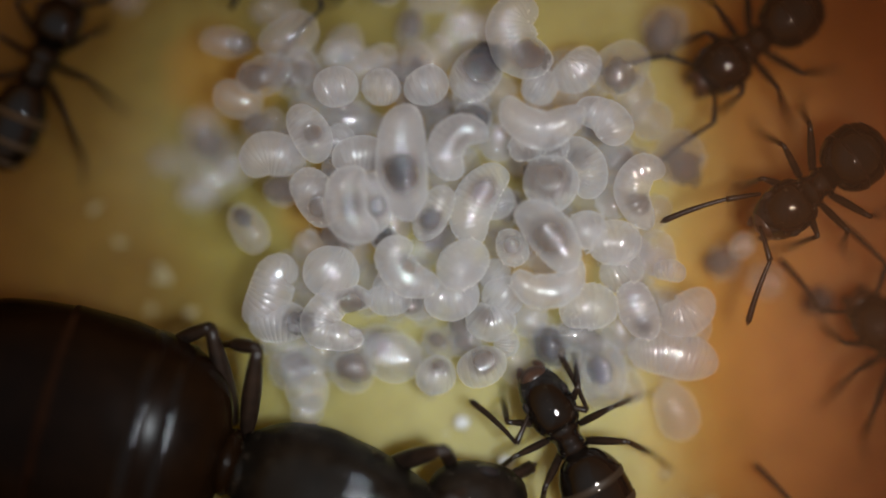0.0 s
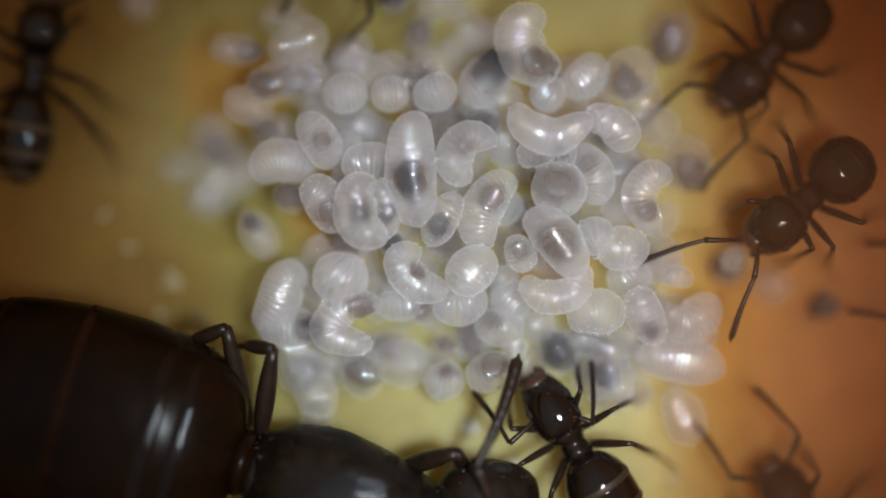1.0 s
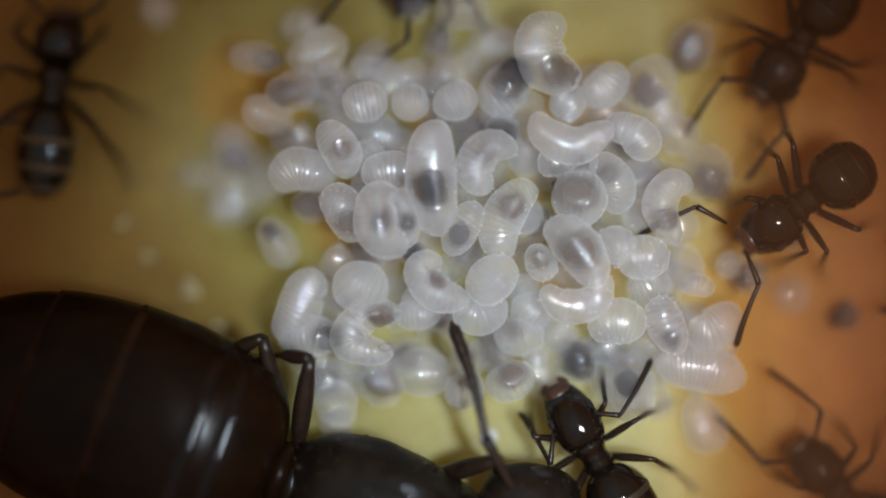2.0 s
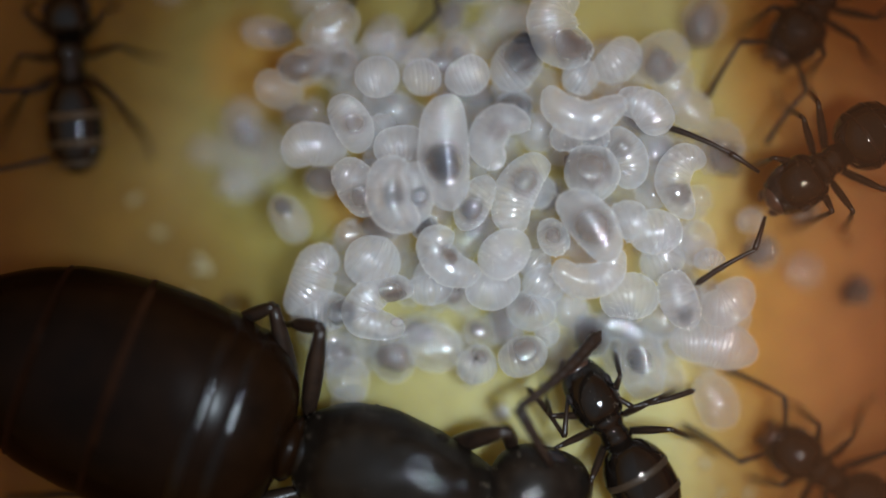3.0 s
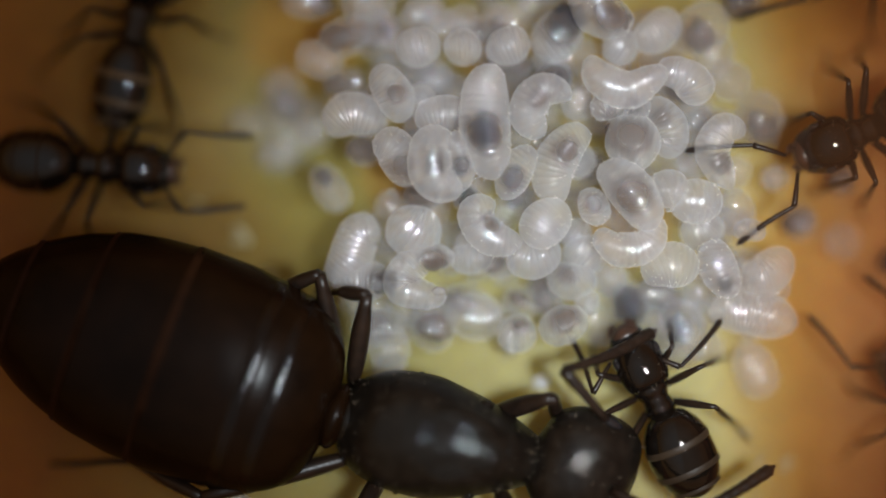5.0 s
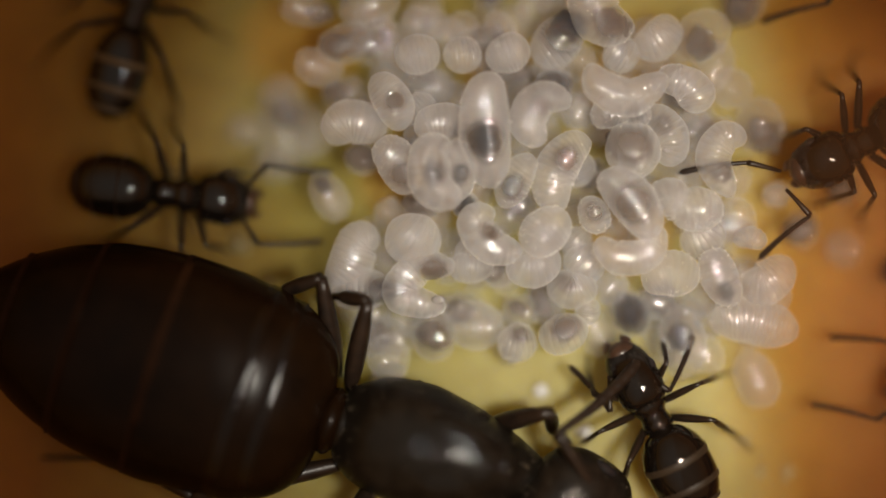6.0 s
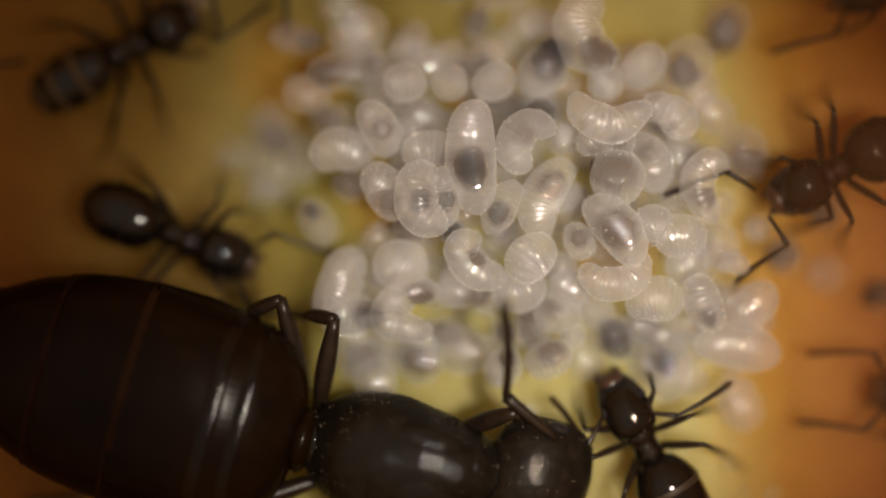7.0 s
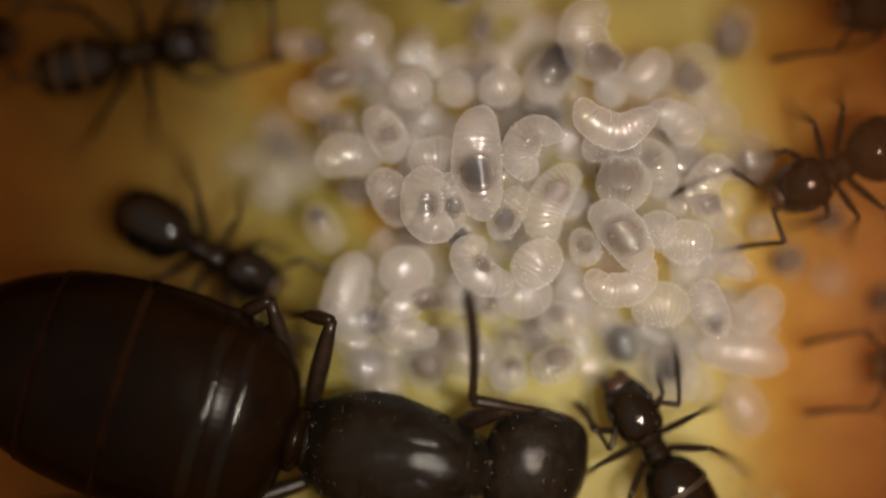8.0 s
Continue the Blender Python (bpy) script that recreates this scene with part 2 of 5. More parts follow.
def profile(stations, sides=28, z=0.0, rings=40, lumps=0.0, seed=0):
    """A body along x, shaped by stations of (x, half width, half height, centre height)."""
    xs = [s[0] for s in stations]
    fine = np.linspace(0, 1, rings)
    place = np.linspace(0, 1, len(xs))

    def smooth(k):
        vals = [s[k] for s in stations]
        pts = spline([(place[i], vals[i], 0) for i in range(len(vals))], rings)
        return [q.y for q in pts]
    X, W, H, C = (smooth(k) for k in range(4))
    verts, faces = [], []
    for i in range(rings):
        for j in range(sides):
            a = 2 * math.pi * j / sides
            w = max(W[i], 0.004)
            h = max(H[i], 0.004)
            d = 1 + lumps * noise.noise((X[i] * 2.1 + seed, math.cos(a) * 1.7, math.sin(a) * 1.7))
            verts.append((X[i], w * math.cos(a) * d, z + C[i] + h * math.sin(a) * d))
    for i in range(rings - 1):
        for j in range(sides):
            k = (j + 1) % sides
            faces.append((i * sides + j, (i + 1) * sides + j, (i + 1) * sides + k, i * sides + k))
    faces.append(tuple(range(sides)))
    faces.append(tuple((rings - 1) * sides + j for j in range(sides - 1, -1, -1)))
    if xs[-1] > xs[0]:
        faces = [f[::-1] for f in faces]
    return verts, faces


def ball(c, r, sides=14):
    """A rounded body at c with the half sizes r."""
    verts, faces = [], []
    rings = sides // 2 + 1
    for i in range(rings):
        v = math.pi * i / (rings - 1)
        s = max(math.sin(v), 0.02)
        for j in range(sides):
            a = 2 * math.pi * j / sides
            verts.append((c[0] + r[0] * s * math.cos(a), c[1] + r[1] * s * math.sin(a), c[2] - r[2] * math.cos(v)))
    for i in range(rings - 1):
        for j in range(sides):
            k = (j + 1) % sides
            faces.append((i * sides + j, i * sides + k, (i + 1) * sides + k, (i + 1) * sides + j))
    faces.append(tuple(range(sides - 1, -1, -1)))
    faces.append(tuple((rings - 1) * sides + j for j in range(sides)))
    return verts, faces


def bristles(roots, length, thick, rng, lean=0.4):
    """Thin three-sided hairs standing on (point, normal) roots."""
    verts, faces = [], []
    for p, nrm in roots:
        d = (nrm + Vector((rng.uniform(-lean, lean), rng.uniform(-lean, lean), rng.uniform(-lean, lean)))).normalized()
        side = d.orthogonal().normalized()
        other = d.cross(side)
        tip = p + d * length * rng.uniform(0.6, 1.2)
        k = len(verts)
        for a in (0, 2.1, 4.2):
            verts.append(tuple(p + (side * math.cos(a) + other * math.sin(a)) * thick))
        verts.append(tuple(tip))
        faces += [(k, k + 1, k + 3), (k + 1, k + 2, k + 3), (k + 2, k, k + 3)]
    return verts, faces


def roots_on(data, count, rng, low=-2.0, high=9.0):
    """Random (point, normal) places on a body's faces between two heights."""
    verts, faces = data
    out = []
    while len(out) < count:
        f = faces[rng.randrange(len(faces))]
        if len(f) != 4:
            continue
        a, b, c, d = (Vector(verts[i]) for i in f)
        nrm = (c - a).cross(d - b)
        if nrm.length < 1e-9:
            continue
        mid = a.lerp(b, rng.random()).lerp(d.lerp(c, rng.random()), rng.random())
        if low <= mid.z <= high:
            out.append((mid, nrm.normalized()))
    return out


# ---- the setting ----
def step(a, b, x):
    u = max(0.0, min(1.0, (x - a) / (b - a)))
    return u * u * (3 - 2 * u)


def floor_height(x, y):
    """The floor is highest under the brood and sinks away to three sides."""
    return -0.7 * step(-1.0, -4.2, x) * step(-3.2, -0.8, y) - 0.5 * step(2.3, 3.8, y) * step(-4.0, -1.5, x) - 0.5 * step(3.7, 5.2, x) \
        - 0.6 * math.exp(-((x + 3.0) / 0.8) ** 2 - ((y - 1.1) / 0.9) ** 2) - 0.05


def build_floor():
    n, size = 120, 0.16
    verts, faces = [], []
    for i in range(n + 1):
        for j in range(n + 1):
            u, v = 2 * i / n - 1, 2 * j / n - 1
            x, y = size / 2 * u * abs(u) * 1000, size / 2 * v * abs(v) * 1000
            verts.append((x, y, 0.10 * noise.noise((x * 0.3, y * 0.3, 0.0)) + 0.03 * noise.noise((x * 1.3, y * 1.3, 4.0)) + floor_height(x, y)))
    for i in range(n):
        for j in range(n):
            a = i * (n + 1) + j
            faces.append((a, a + n + 1, a + n + 2, a + 1))
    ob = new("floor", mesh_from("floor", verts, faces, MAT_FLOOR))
    tagged(ob, "damp yellow nest floor with orange light and falloff painted at both sides", "floor", kind="structure")


def build_wall(name, x0, y0, x1, y1):
    bm = bmesh.new()
    bmesh.ops.create_cube(bm, size=1.0)
    bmesh.ops.scale(bm, vec=((x1 - x0) * K, (y1 - y0) * K, 0.012), verts=bm.verts)
    bmesh.ops.translate(bm, vec=((x0 + x1) / 2 * K, (y0 + y1) / 2 * K, 0.0055), verts=bm.verts)
    bmesh.ops.bevel(bm, geom=bm.edges[:], offset=0.0008, segments=2, affect="EDGES")
    me = bpy.data.meshes.new(name)
    bm.to_mesh(me)
    bm.free()
    me.materials.append(MAT_WALL)
    tagged(new(name, me), "plain orange plastic nest wall", "wall", kind="structure")


def haze_material():
    m, n, l, b = material("orange_haze")
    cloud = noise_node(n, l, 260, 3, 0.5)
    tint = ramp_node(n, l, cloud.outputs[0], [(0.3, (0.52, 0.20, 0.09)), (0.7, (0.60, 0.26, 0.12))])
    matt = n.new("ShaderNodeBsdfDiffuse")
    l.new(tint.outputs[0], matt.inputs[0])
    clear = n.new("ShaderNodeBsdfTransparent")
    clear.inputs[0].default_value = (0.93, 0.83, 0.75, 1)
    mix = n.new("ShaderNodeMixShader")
    # the small matt share lifts dark tones the way glare does
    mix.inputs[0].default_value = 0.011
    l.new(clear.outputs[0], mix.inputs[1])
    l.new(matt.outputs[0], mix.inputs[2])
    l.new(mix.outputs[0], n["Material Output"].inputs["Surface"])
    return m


def build_haze_sheet():
    """Added orange sheet standing in for glare over the brood's edge; rests on the east wall."""
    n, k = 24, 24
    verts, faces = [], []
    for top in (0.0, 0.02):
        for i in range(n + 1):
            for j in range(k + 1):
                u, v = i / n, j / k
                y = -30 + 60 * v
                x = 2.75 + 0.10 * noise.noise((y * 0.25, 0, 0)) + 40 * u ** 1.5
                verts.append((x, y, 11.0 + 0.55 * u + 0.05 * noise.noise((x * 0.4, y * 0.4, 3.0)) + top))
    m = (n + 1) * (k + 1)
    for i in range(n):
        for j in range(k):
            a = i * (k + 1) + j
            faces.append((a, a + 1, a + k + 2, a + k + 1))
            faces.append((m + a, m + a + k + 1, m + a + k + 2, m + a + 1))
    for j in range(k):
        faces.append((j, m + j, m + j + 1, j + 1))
    ob = new("haze_sheet", mesh_from("haze_sheet", verts, faces, haze_material()))
    # no shadow, so the added glare sheet leaves the torch light alone
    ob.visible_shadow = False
    tagged(ob, "thin added orange sheet standing in for glare haze over the nest's edge", "pane", kind="structure")


build_floor()
build_haze_sheet()
build_wall("wall_north", -45, 40, 45, 43)
build_wall("wall_south", -45, -43, 45, -40)
build_wall("wall_east", 42, -40, 45, 40)
build_wall("wall_west", -45, -40, -42, 40)


# ---- the brood ----
def larva(points, width, z, gut=None, label="", tip=0.88, hair=0):
    """A curled grub lying along plan points (mm), its middle at height z.
    gut: x, y, size across, darkness and 'b' for a blackish or 'n' for a brown one."""
    global LARVA_COUNT
    LARVA_COUNT += 1
    rng = random.Random(LARVA_COUNT * 7 + 3)
    rings, sides = 151, 22
    long = sum(math.dist(a[:2], b[:2]) for a, b in zip(points, points[1:]))
    segs = max(10, min(19, round(long / 0.072)))
    c0 = Vector((sum(p[0] for p in points) / len(points), sum(p[1] for p in points) / len(points), 0))
    path = spline([(p[0] - c0.x, p[1] - c0.y, 0) for p in points], rings)
    sway = rng.uniform(-0.06, 0.06)
    for i, p in enumerate(path):
        u = i / (rings - 1)
        p.z = sway * (u - 0.5) * 2 - 0.10 * width * (2 * u - 1) ** 2
    radii = []
    for i in range(rings):
        u = i / (rings - 1)
        e = max(1 - abs(2 * u - 1) ** 2.5, 0.0) ** 0.5
        grow = tip + (1 - tip) * min(1, u * 1.7)
        groove = abs(math.cos(math.pi * segs * u)) ** 0.8
        radii.append(max(width / 2 * e * grow * (1 - 0.010 / (width / 2) * (1 - groove)), 0.006))
    verts, faces = tube(path, radii, sides, flat=0.92)
    verts = [tuple(Vector(v) * (1 + 0.05 * noise.noise((v[0] * 3 + LARVA_COUNT, v[1] * 3, v[2] * 3)))) for v in verts]
    low = min(v[2] for v in verts)
    brown = gut is None or gut[4] == "n"
    ob = new("larva", mesh_from("larva", verts, faces, (MAT_BROWN if brown else MAT_BLUE) if z > 0.58 else (MAT_BROWN_CLEAR if brown else MAT_BLUE_CLEAR)))
    ob.matrix_basis = mm(c0.x, c0.y, max(z, floor_height(c0.x, c0.y) + 0.03 - low))
    if gut is not None:
        gx, gy, gs, gd, _ = gut
        at = ob.data.attributes.new("gut", "FLOAT", "POINT")
        at.data.foreach_set("value", [0.95 * gd * max(0.0, min(1.0, 1.6 - math.hypot(v[0] + c0.x - gx, v[1] + c0.y - gy) / (gs / 2))) for v in verts])
        # the filled gut, showing dark through the clear skin
        near = min(range(27, rings - 27), key=lambda i: math.hypot(path[i].x + c0.x - gx, path[i].y + c0.y - gy))
        run = path[min(near + 4, rings - 1)] - path[max(near - 4, 0)]
        gv, gf = [], []
        for share in ((1.15, 0.92, 0.62) if z > 0.58 else (1.15, 0.75)):
            bv, bf = ball((0, 0, 0), (min(gs * 0.60, width * 0.44) * share, min(gs * 0.44, width * 0.35) * share, min(gs * 0.34, width * 0.28) * share), 14)
            gf += [tuple(i + len(gv) for i in face) for face in bf]
            gv += [tuple(Vector(v) * (1 + 0.35 * noise.noise((v[0] * 6 + LARVA_COUNT, v[1] * 6, v[2] * 6 + share)))) for v in bv]
        part("gut", (gv, gf, MAT_GUT_BROWN if brown else MAT_GUT_BLUE), ob, "dark food-filled gut inside",
             at=mm(0.5 * (gx - c0.x + path[near].x), 0.5 * (gy - c0.y + path[near].y), path[near].z + width * 0.10, math.degrees(math.atan2(run.y, run.x))))
    hair = hair or (60 if z > 0.95 else 0)
    if hair:
        hv, hf = bristles(roots_on((verts, faces), hair, rng, low * 0.5), 0.048, 0.0032, rng, 0.5)
        part("fuzz", (hv, hf, MAT_HAIR), ob, "short pale bristles")
    tagged(ob, label or "plump glossy white ant larva lying in the brood pile", "larva", "brood pile")
    return ob


LARVA_COUNT = 0
larva(((-3.051, 3.025), (-2.668, 3.000), (-2.286, 2.940)), 0.482, 0.24, (-2.426, 2.951, 0.33, 0.45, 'n'))
larva(((-2.149, 2.928), (-1.684, 3.072), (-1.345, 3.351)), 0.664, 0.36, None)
larva(((-2.321, 3.460), (-1.976, 3.521), (-1.588, 3.478)), 0.517, -0.21, None)
larva(((-2.779, 2.332), (-2.484, 2.137), (-2.104, 2.078)), 0.571, 0.41, None)
larva(((-2.436, 2.537), (-2.141, 2.453), (-1.719, 2.663)), 0.606, 0.48, (-2.146, 2.423, 0.40, 0.75, 'n'))
larva(((-1.644, 2.848), (-1.475, 2.636), (-1.390, 2.339)), 0.443, 0.32, (-1.492, 2.580, 0.23, 0.50, 'n'))
larva(((-2.421, 1.798), (-2.080, 1.730), (-1.824, 1.969)), 0.511, 0.16, (-2.154, 1.831, 0.33, 0.35, 'n'))
larva(((-2.997, 2.056), (-3.084, 1.664), (-2.866, 1.359)), 0.712, -0.49, (-2.982, 1.526, 0.42, 0.30, 'n'))
larva(((-3.240, 1.414), (-3.038, 1.063), (-3.153, 0.624)), 0.785, -0.72, None)
larva(((-3.951, 1.241), (-3.643, 1.285), (-3.379, 1.135)), 0.499, -0.78, None)
larva(((-3.504, 0.843), (-3.196, 0.729), (-2.845, 0.799)), 0.498, -0.72, None)
larva(((-2.730, 1.617), (-2.600, 1.226), (-2.730, 0.878)), 0.607, -0.43, None)
larva(((-4.472, 3.750), (-4.211, 3.784), (-3.950, 3.732)), 0.588, -0.44, None)
larva(((-1.287, 2.223), (-1.020, 2.281), (-0.669, 2.348)), 0.619, 0.72, None)
larva(((-0.603, 2.251), (-0.326, 2.285), (-0.075, 2.301)), 0.566, 0.68, None)
larva(((0.050, 2.162), (0.342, 2.304), (0.651, 2.388)), 0.601, 0.75, None)
larva(((0.135, 2.961), (0.202, 2.724), (0.261, 2.454)), 0.460, 0.46, (0.168, 2.609, 0.23, 0.50, 'n'))
larva(((-0.714, 3.025), (-0.739, 2.812), (-0.799, 2.558)), 0.408, 0.24, None)
larva(((0.738, 2.232), (1.015, 2.425), (1.351, 2.819)), 0.713, 0.61, (1.177, 2.637, 0.55, 0.85, 'b'))
larva(((0.821, 2.959), (1.078, 3.173), (1.249, 3.344)), 0.578, 0.06, None)
larva(((1.949, 3.490), (1.591, 3.256), (1.674, 2.798), (2.174, 2.590)), 0.763, 0.82, (1.839, 2.742, 0.43, 0.85, 'n'), hair=70)
larva(((2.191, 2.358), (2.568, 2.526), (2.778, 2.862)), 0.604, 0.60, None)
larva(((3.210, 2.199), (3.185, 2.536), (3.589, 2.806)), 0.790, 0.49, (3.193, 2.464, 0.43, 0.60, 'n'))
larva(((3.784, 2.883), (3.912, 3.226), (3.869, 3.526)), 0.748, -0.04, (3.875, 3.124, 0.52, 0.50, 'n'))
larva(((0.051, 3.646), (0.433, 3.714), (0.858, 3.697)), 0.611, 0.24, None)
larva(((-0.459, 3.818), (-0.289, 3.766), (-0.077, 3.852)), 0.463, 0.23, (-0.355, 3.764, 0.33, 0.70, 'b'))
larva(((1.484, 2.099), (1.673, 1.771), (2.099, 1.624), (2.632, 1.935)), 0.572, 1.25, None, hair=70)
larva(((2.702, 1.956), (3.017, 1.766), (3.158, 1.434)), 0.596, 0.95, None)
larva(((2.541, 2.043), (2.790, 1.902), (3.039, 1.960)), 0.507, 0.90, None)
larva(((1.580, 1.249), (1.787, 1.398), (2.077, 1.332)), 0.469, 1.00, (1.819, 1.243, 0.20, 0.30, 'n'))
larva(((1.994, 1.431), (2.160, 1.398), (2.383, 1.481)), 0.451, 1.00, (2.148, 1.424, 0.22, 0.30, 'b'))
larva(((2.332, 1.485), (2.606, 1.253), (2.722, 0.963), (2.622, 0.656)), 0.561, 0.92, (2.575, 1.222, 0.25, 0.30, 'n'))
larva(((1.787, 0.877), (2.077, 0.877), (2.515, 0.794)), 0.866, 1.00, (2.107, 0.955, 0.52, 0.50, 'n'))
larva(((3.821, 1.044), (3.490, 1.069), (3.324, 0.713), (3.597, 0.191)), 0.542, 0.95, (3.455, 0.585, 0.30, 0.40, 'n'))
larva(((1.651, 0.518), (1.939, 0.337), (2.226, 0.008), (2.448, -0.419)), 0.698, 1.20, (2.108, 0.074, 0.48, 0.70, 'n'), hair=70)
larva(((1.627, -0.403), (1.857, -0.665), (2.309, -0.649), (2.555, -0.238)), 0.519, 1.20, None, hair=70)
larva(((2.457, 0.008), (2.647, 0.157), (2.894, 0.091)), 0.629, 1.10, None)
larva(((2.693, -0.074), (3.023, 0.008), (3.436, -0.008)), 0.684, 1.05, None, hair=70)
larva(((2.300, -1.084), (2.656, -0.918), (3.111, -1.001)), 0.703, 1.00, None, hair=70)
larva(((3.343, -0.554), (3.376, -0.902), (3.624, -1.382)), 0.577, 1.00, (3.481, -1.185, 0.23, 0.35, 'b'))
larva(((3.776, -1.038), (4.111, -1.080), (4.529, -0.728)), 0.675, 0.67, None)
larva(((3.323, -1.628), (3.910, -1.603), (4.624, -1.821)), 0.750, 0.60, None)
larva(((3.823, -2.111), (4.052, -2.492), (4.205, -2.916)), 0.665, 0.31, None)
larva(((3.683, -0.451), (3.892, -0.393), (4.126, -0.493)), 0.346, 0.74, None)
larva(((3.962, -1.338), (4.257, -1.253), (4.467, -1.422)), 0.513, 0.53, None)
larva(((0.090, 1.993), (-0.016, 1.484), (0.008, 0.910), (0.131, 0.320)), 0.751, 1.25, (-0.008, 0.987, 0.47, 0.95, 'b'), hair=70, tip=0.98)
larva(((1.248, 1.552), (0.821, 1.617), (0.608, 1.281), (0.821, 0.944)), 0.573, 1.22, (0.784, 1.462, 0.27, 0.40, 'n'), hair=70)
larva(((0.806, 1.687), (1.015, 1.838), (1.267, 1.788)), 0.549, 0.60, (1.010, 1.803, 0.46, 0.70, 'b'))
larva(((1.522, 1.051), (1.192, 0.836), (0.976, 0.422), (1.043, -0.058)), 0.649, 1.00, (1.185, 0.732, 0.35, 0.65, 'n'))
larva(((-1.623, 0.936), (-1.316, 0.753), (-1.093, 0.240)), 0.632, 0.98, (-1.202, 0.519, 0.33, 0.65, 'n'))
larva(((-0.565, 1.040), (-0.795, 0.786), (-0.754, 0.352), (-0.377, 0.090)), 0.679, 1.28, (-0.684, 0.538, 0.30, 0.40, 'b'), hair=70)
larva(((-0.592, 0.953), (-0.378, 0.707), (-0.403, 0.131)), 0.519, 1.20, (-0.351, 0.515, 0.25, 0.55, 'b'))
larva(((-1.028, 1.169), (-0.655, 1.293), (-0.157, 1.235)), 0.560, 0.95, (-0.322, 1.121, 0.25, 0.30, 'n'))
larva(((-1.630, 1.963), (-1.364, 1.630), (-1.197, 1.189)), 0.598, 0.86, (-1.299, 1.596, 0.25, 0.75, 'n'))
larva(((-1.166, 1.308), (-0.956, 1.518), (-0.788, 1.686)), 0.457, 0.62, None)
larva(((-2.334, 1.029), (-1.999, 1.305), (-1.439, 1.180)), 0.675, 0.69, None)
larva(((-2.065, 0.855), (-1.811, 0.770), (-1.557, 0.753)), 0.480, 0.36, (-1.801, 0.783, 0.38, 0.70, 'n'))
larva(((-2.535, 0.560), (-2.306, 0.220), (-2.111, -0.119)), 0.554, 0.31, (-2.395, 0.388, 0.25, 0.35, 'b'))
larva(((0.693, 0.792), (0.446, 0.462), (0.256, 0.050)), 0.522, 1.08, (0.394, 0.336, 0.30, 0.70, 'b'))
larva(((0.132, 0.008), (-0.157, -0.173), (0.091, -0.527), (0.544, -0.610)), 0.557, 1.12, (0.107, -0.303, 0.25, 0.80, 'n'))
larva(((0.667, -0.651), (0.832, -0.363), (1.162, -0.033)), 0.700, 1.12, None)
larva(((0.382, -0.656), (0.647, -0.822), (1.087, -0.656)), 0.651, 0.92, None)
larva(((1.441, 0.174), (1.582, -0.058), (1.664, -0.323)), 0.469, 0.98, (1.573, -0.033, 0.23, 0.75, 'n'))
larva(((-1.351, -0.175), (-1.076, -0.409), (-0.701, -0.575)), 0.818, 0.78, None)
larva(((-1.213, 0.135), (-0.943, 0.093), (-0.665, 0.109)), 0.532, 0.50, (-0.938, 0.092, 0.43, 0.70, 'n'))
larva(((-0.468, 0.134), (-0.301, 0.092), (-0.117, 0.109)), 0.419, 0.70, (-0.299, 0.092, 0.28, 0.80, 'b'))
larva(((-0.407, -0.823), (-0.964, -0.823), (-1.213, -1.238), (-0.573, -1.421)), 0.562, 0.88, (-0.777, -0.884, 0.32, 0.80, 'n'))
larva(((-0.535, -0.827), (-0.242, -0.827), (0.134, -0.811)), 0.492, 0.72, None)
larva(((-0.034, -0.933), (0.202, -0.900), (0.471, -0.874)), 0.495, 0.55, (0.134, -0.886, 0.25, 0.50, 'n'))
larva(((-1.557, -0.427), (-1.833, -0.452), (-2.001, -0.829), (-2.294, -1.164)), 0.675, 0.67, None)
larva(((-2.253, -1.248), (-1.876, -1.147), (-1.373, -1.181)), 0.639, 0.66, (-1.491, -1.175, 0.38, 0.80, 'b'))
larva(((-1.049, -1.811), (-0.753, -1.853), (-0.457, -1.921)), 0.775, 0.36, (-0.758, -1.844, 0.43, 0.75, 'n'))
larva(((-0.555, -1.675), (-0.160, -1.692), (0.236, -1.759)), 0.752, 0.52, None)
larva(((0.201, -1.879), (0.453, -1.937), (0.738, -1.879)), 0.603, 0.62, (0.509, -1.760, 0.23, 0.55, 'n'))
larva(((0.801, -1.893), (1.117, -1.826), (1.484, -1.643)), 0.600, 0.78, (1.170, -1.692, 0.35, 0.60, 'n'))
larva(((1.489, -1.288), (1.514, -1.455), (1.472, -1.664)), 0.383, 0.70, None)
larva(((0.969, -0.953), (1.262, -1.162), (1.596, -0.994)), 0.601, 0.72, (1.214, -1.039, 0.25, 0.40, 'n'))
larva(((0.321, -1.344), (0.541, -1.470), (0.811, -1.530)), 0.497, 0.40, (0.513, -1.421, 0.23, 0.50, 'n'))
larva(((0.769, -1.385), (0.937, -1.495), (1.149, -1.427)), 0.460, 0.42, (0.874, -1.462, 0.23, 0.45, 'n'))
larva(((2.061, -1.216), (2.162, -1.512), (2.263, -1.850)), 0.608, 0.42, (2.151, -1.521, 0.45, 0.90, 'b'))
larva(((2.830, -1.423), (2.931, -1.886), (2.981, -2.476)), 0.716, 0.50, (2.848, -1.868, 0.35, 0.65, 'b'))
larva(((-1.676, -2.308), (-1.424, -2.182), (-1.146, -2.140)), 0.698, 0.49, None)
larva(((-1.643, -2.616), (-1.389, -2.489), (-1.219, -2.532)), 0.554, 0.34, None)
larva(((-1.988, -1.733), (-1.733, -1.903), (-1.563, -2.116)), 0.556, 0.25, None)
larva(((4.394, 1.524), (4.121, 1.286), (4.266, 0.945)), 0.817, 0.18, (4.201, 1.110, 0.47, 0.50, 'n'))
larva(((4.573, -0.319), (4.805, -0.284), (5.029, -0.250)), 0.582, -0.15, (4.781, -0.283, 0.42, 0.50, 'n'))
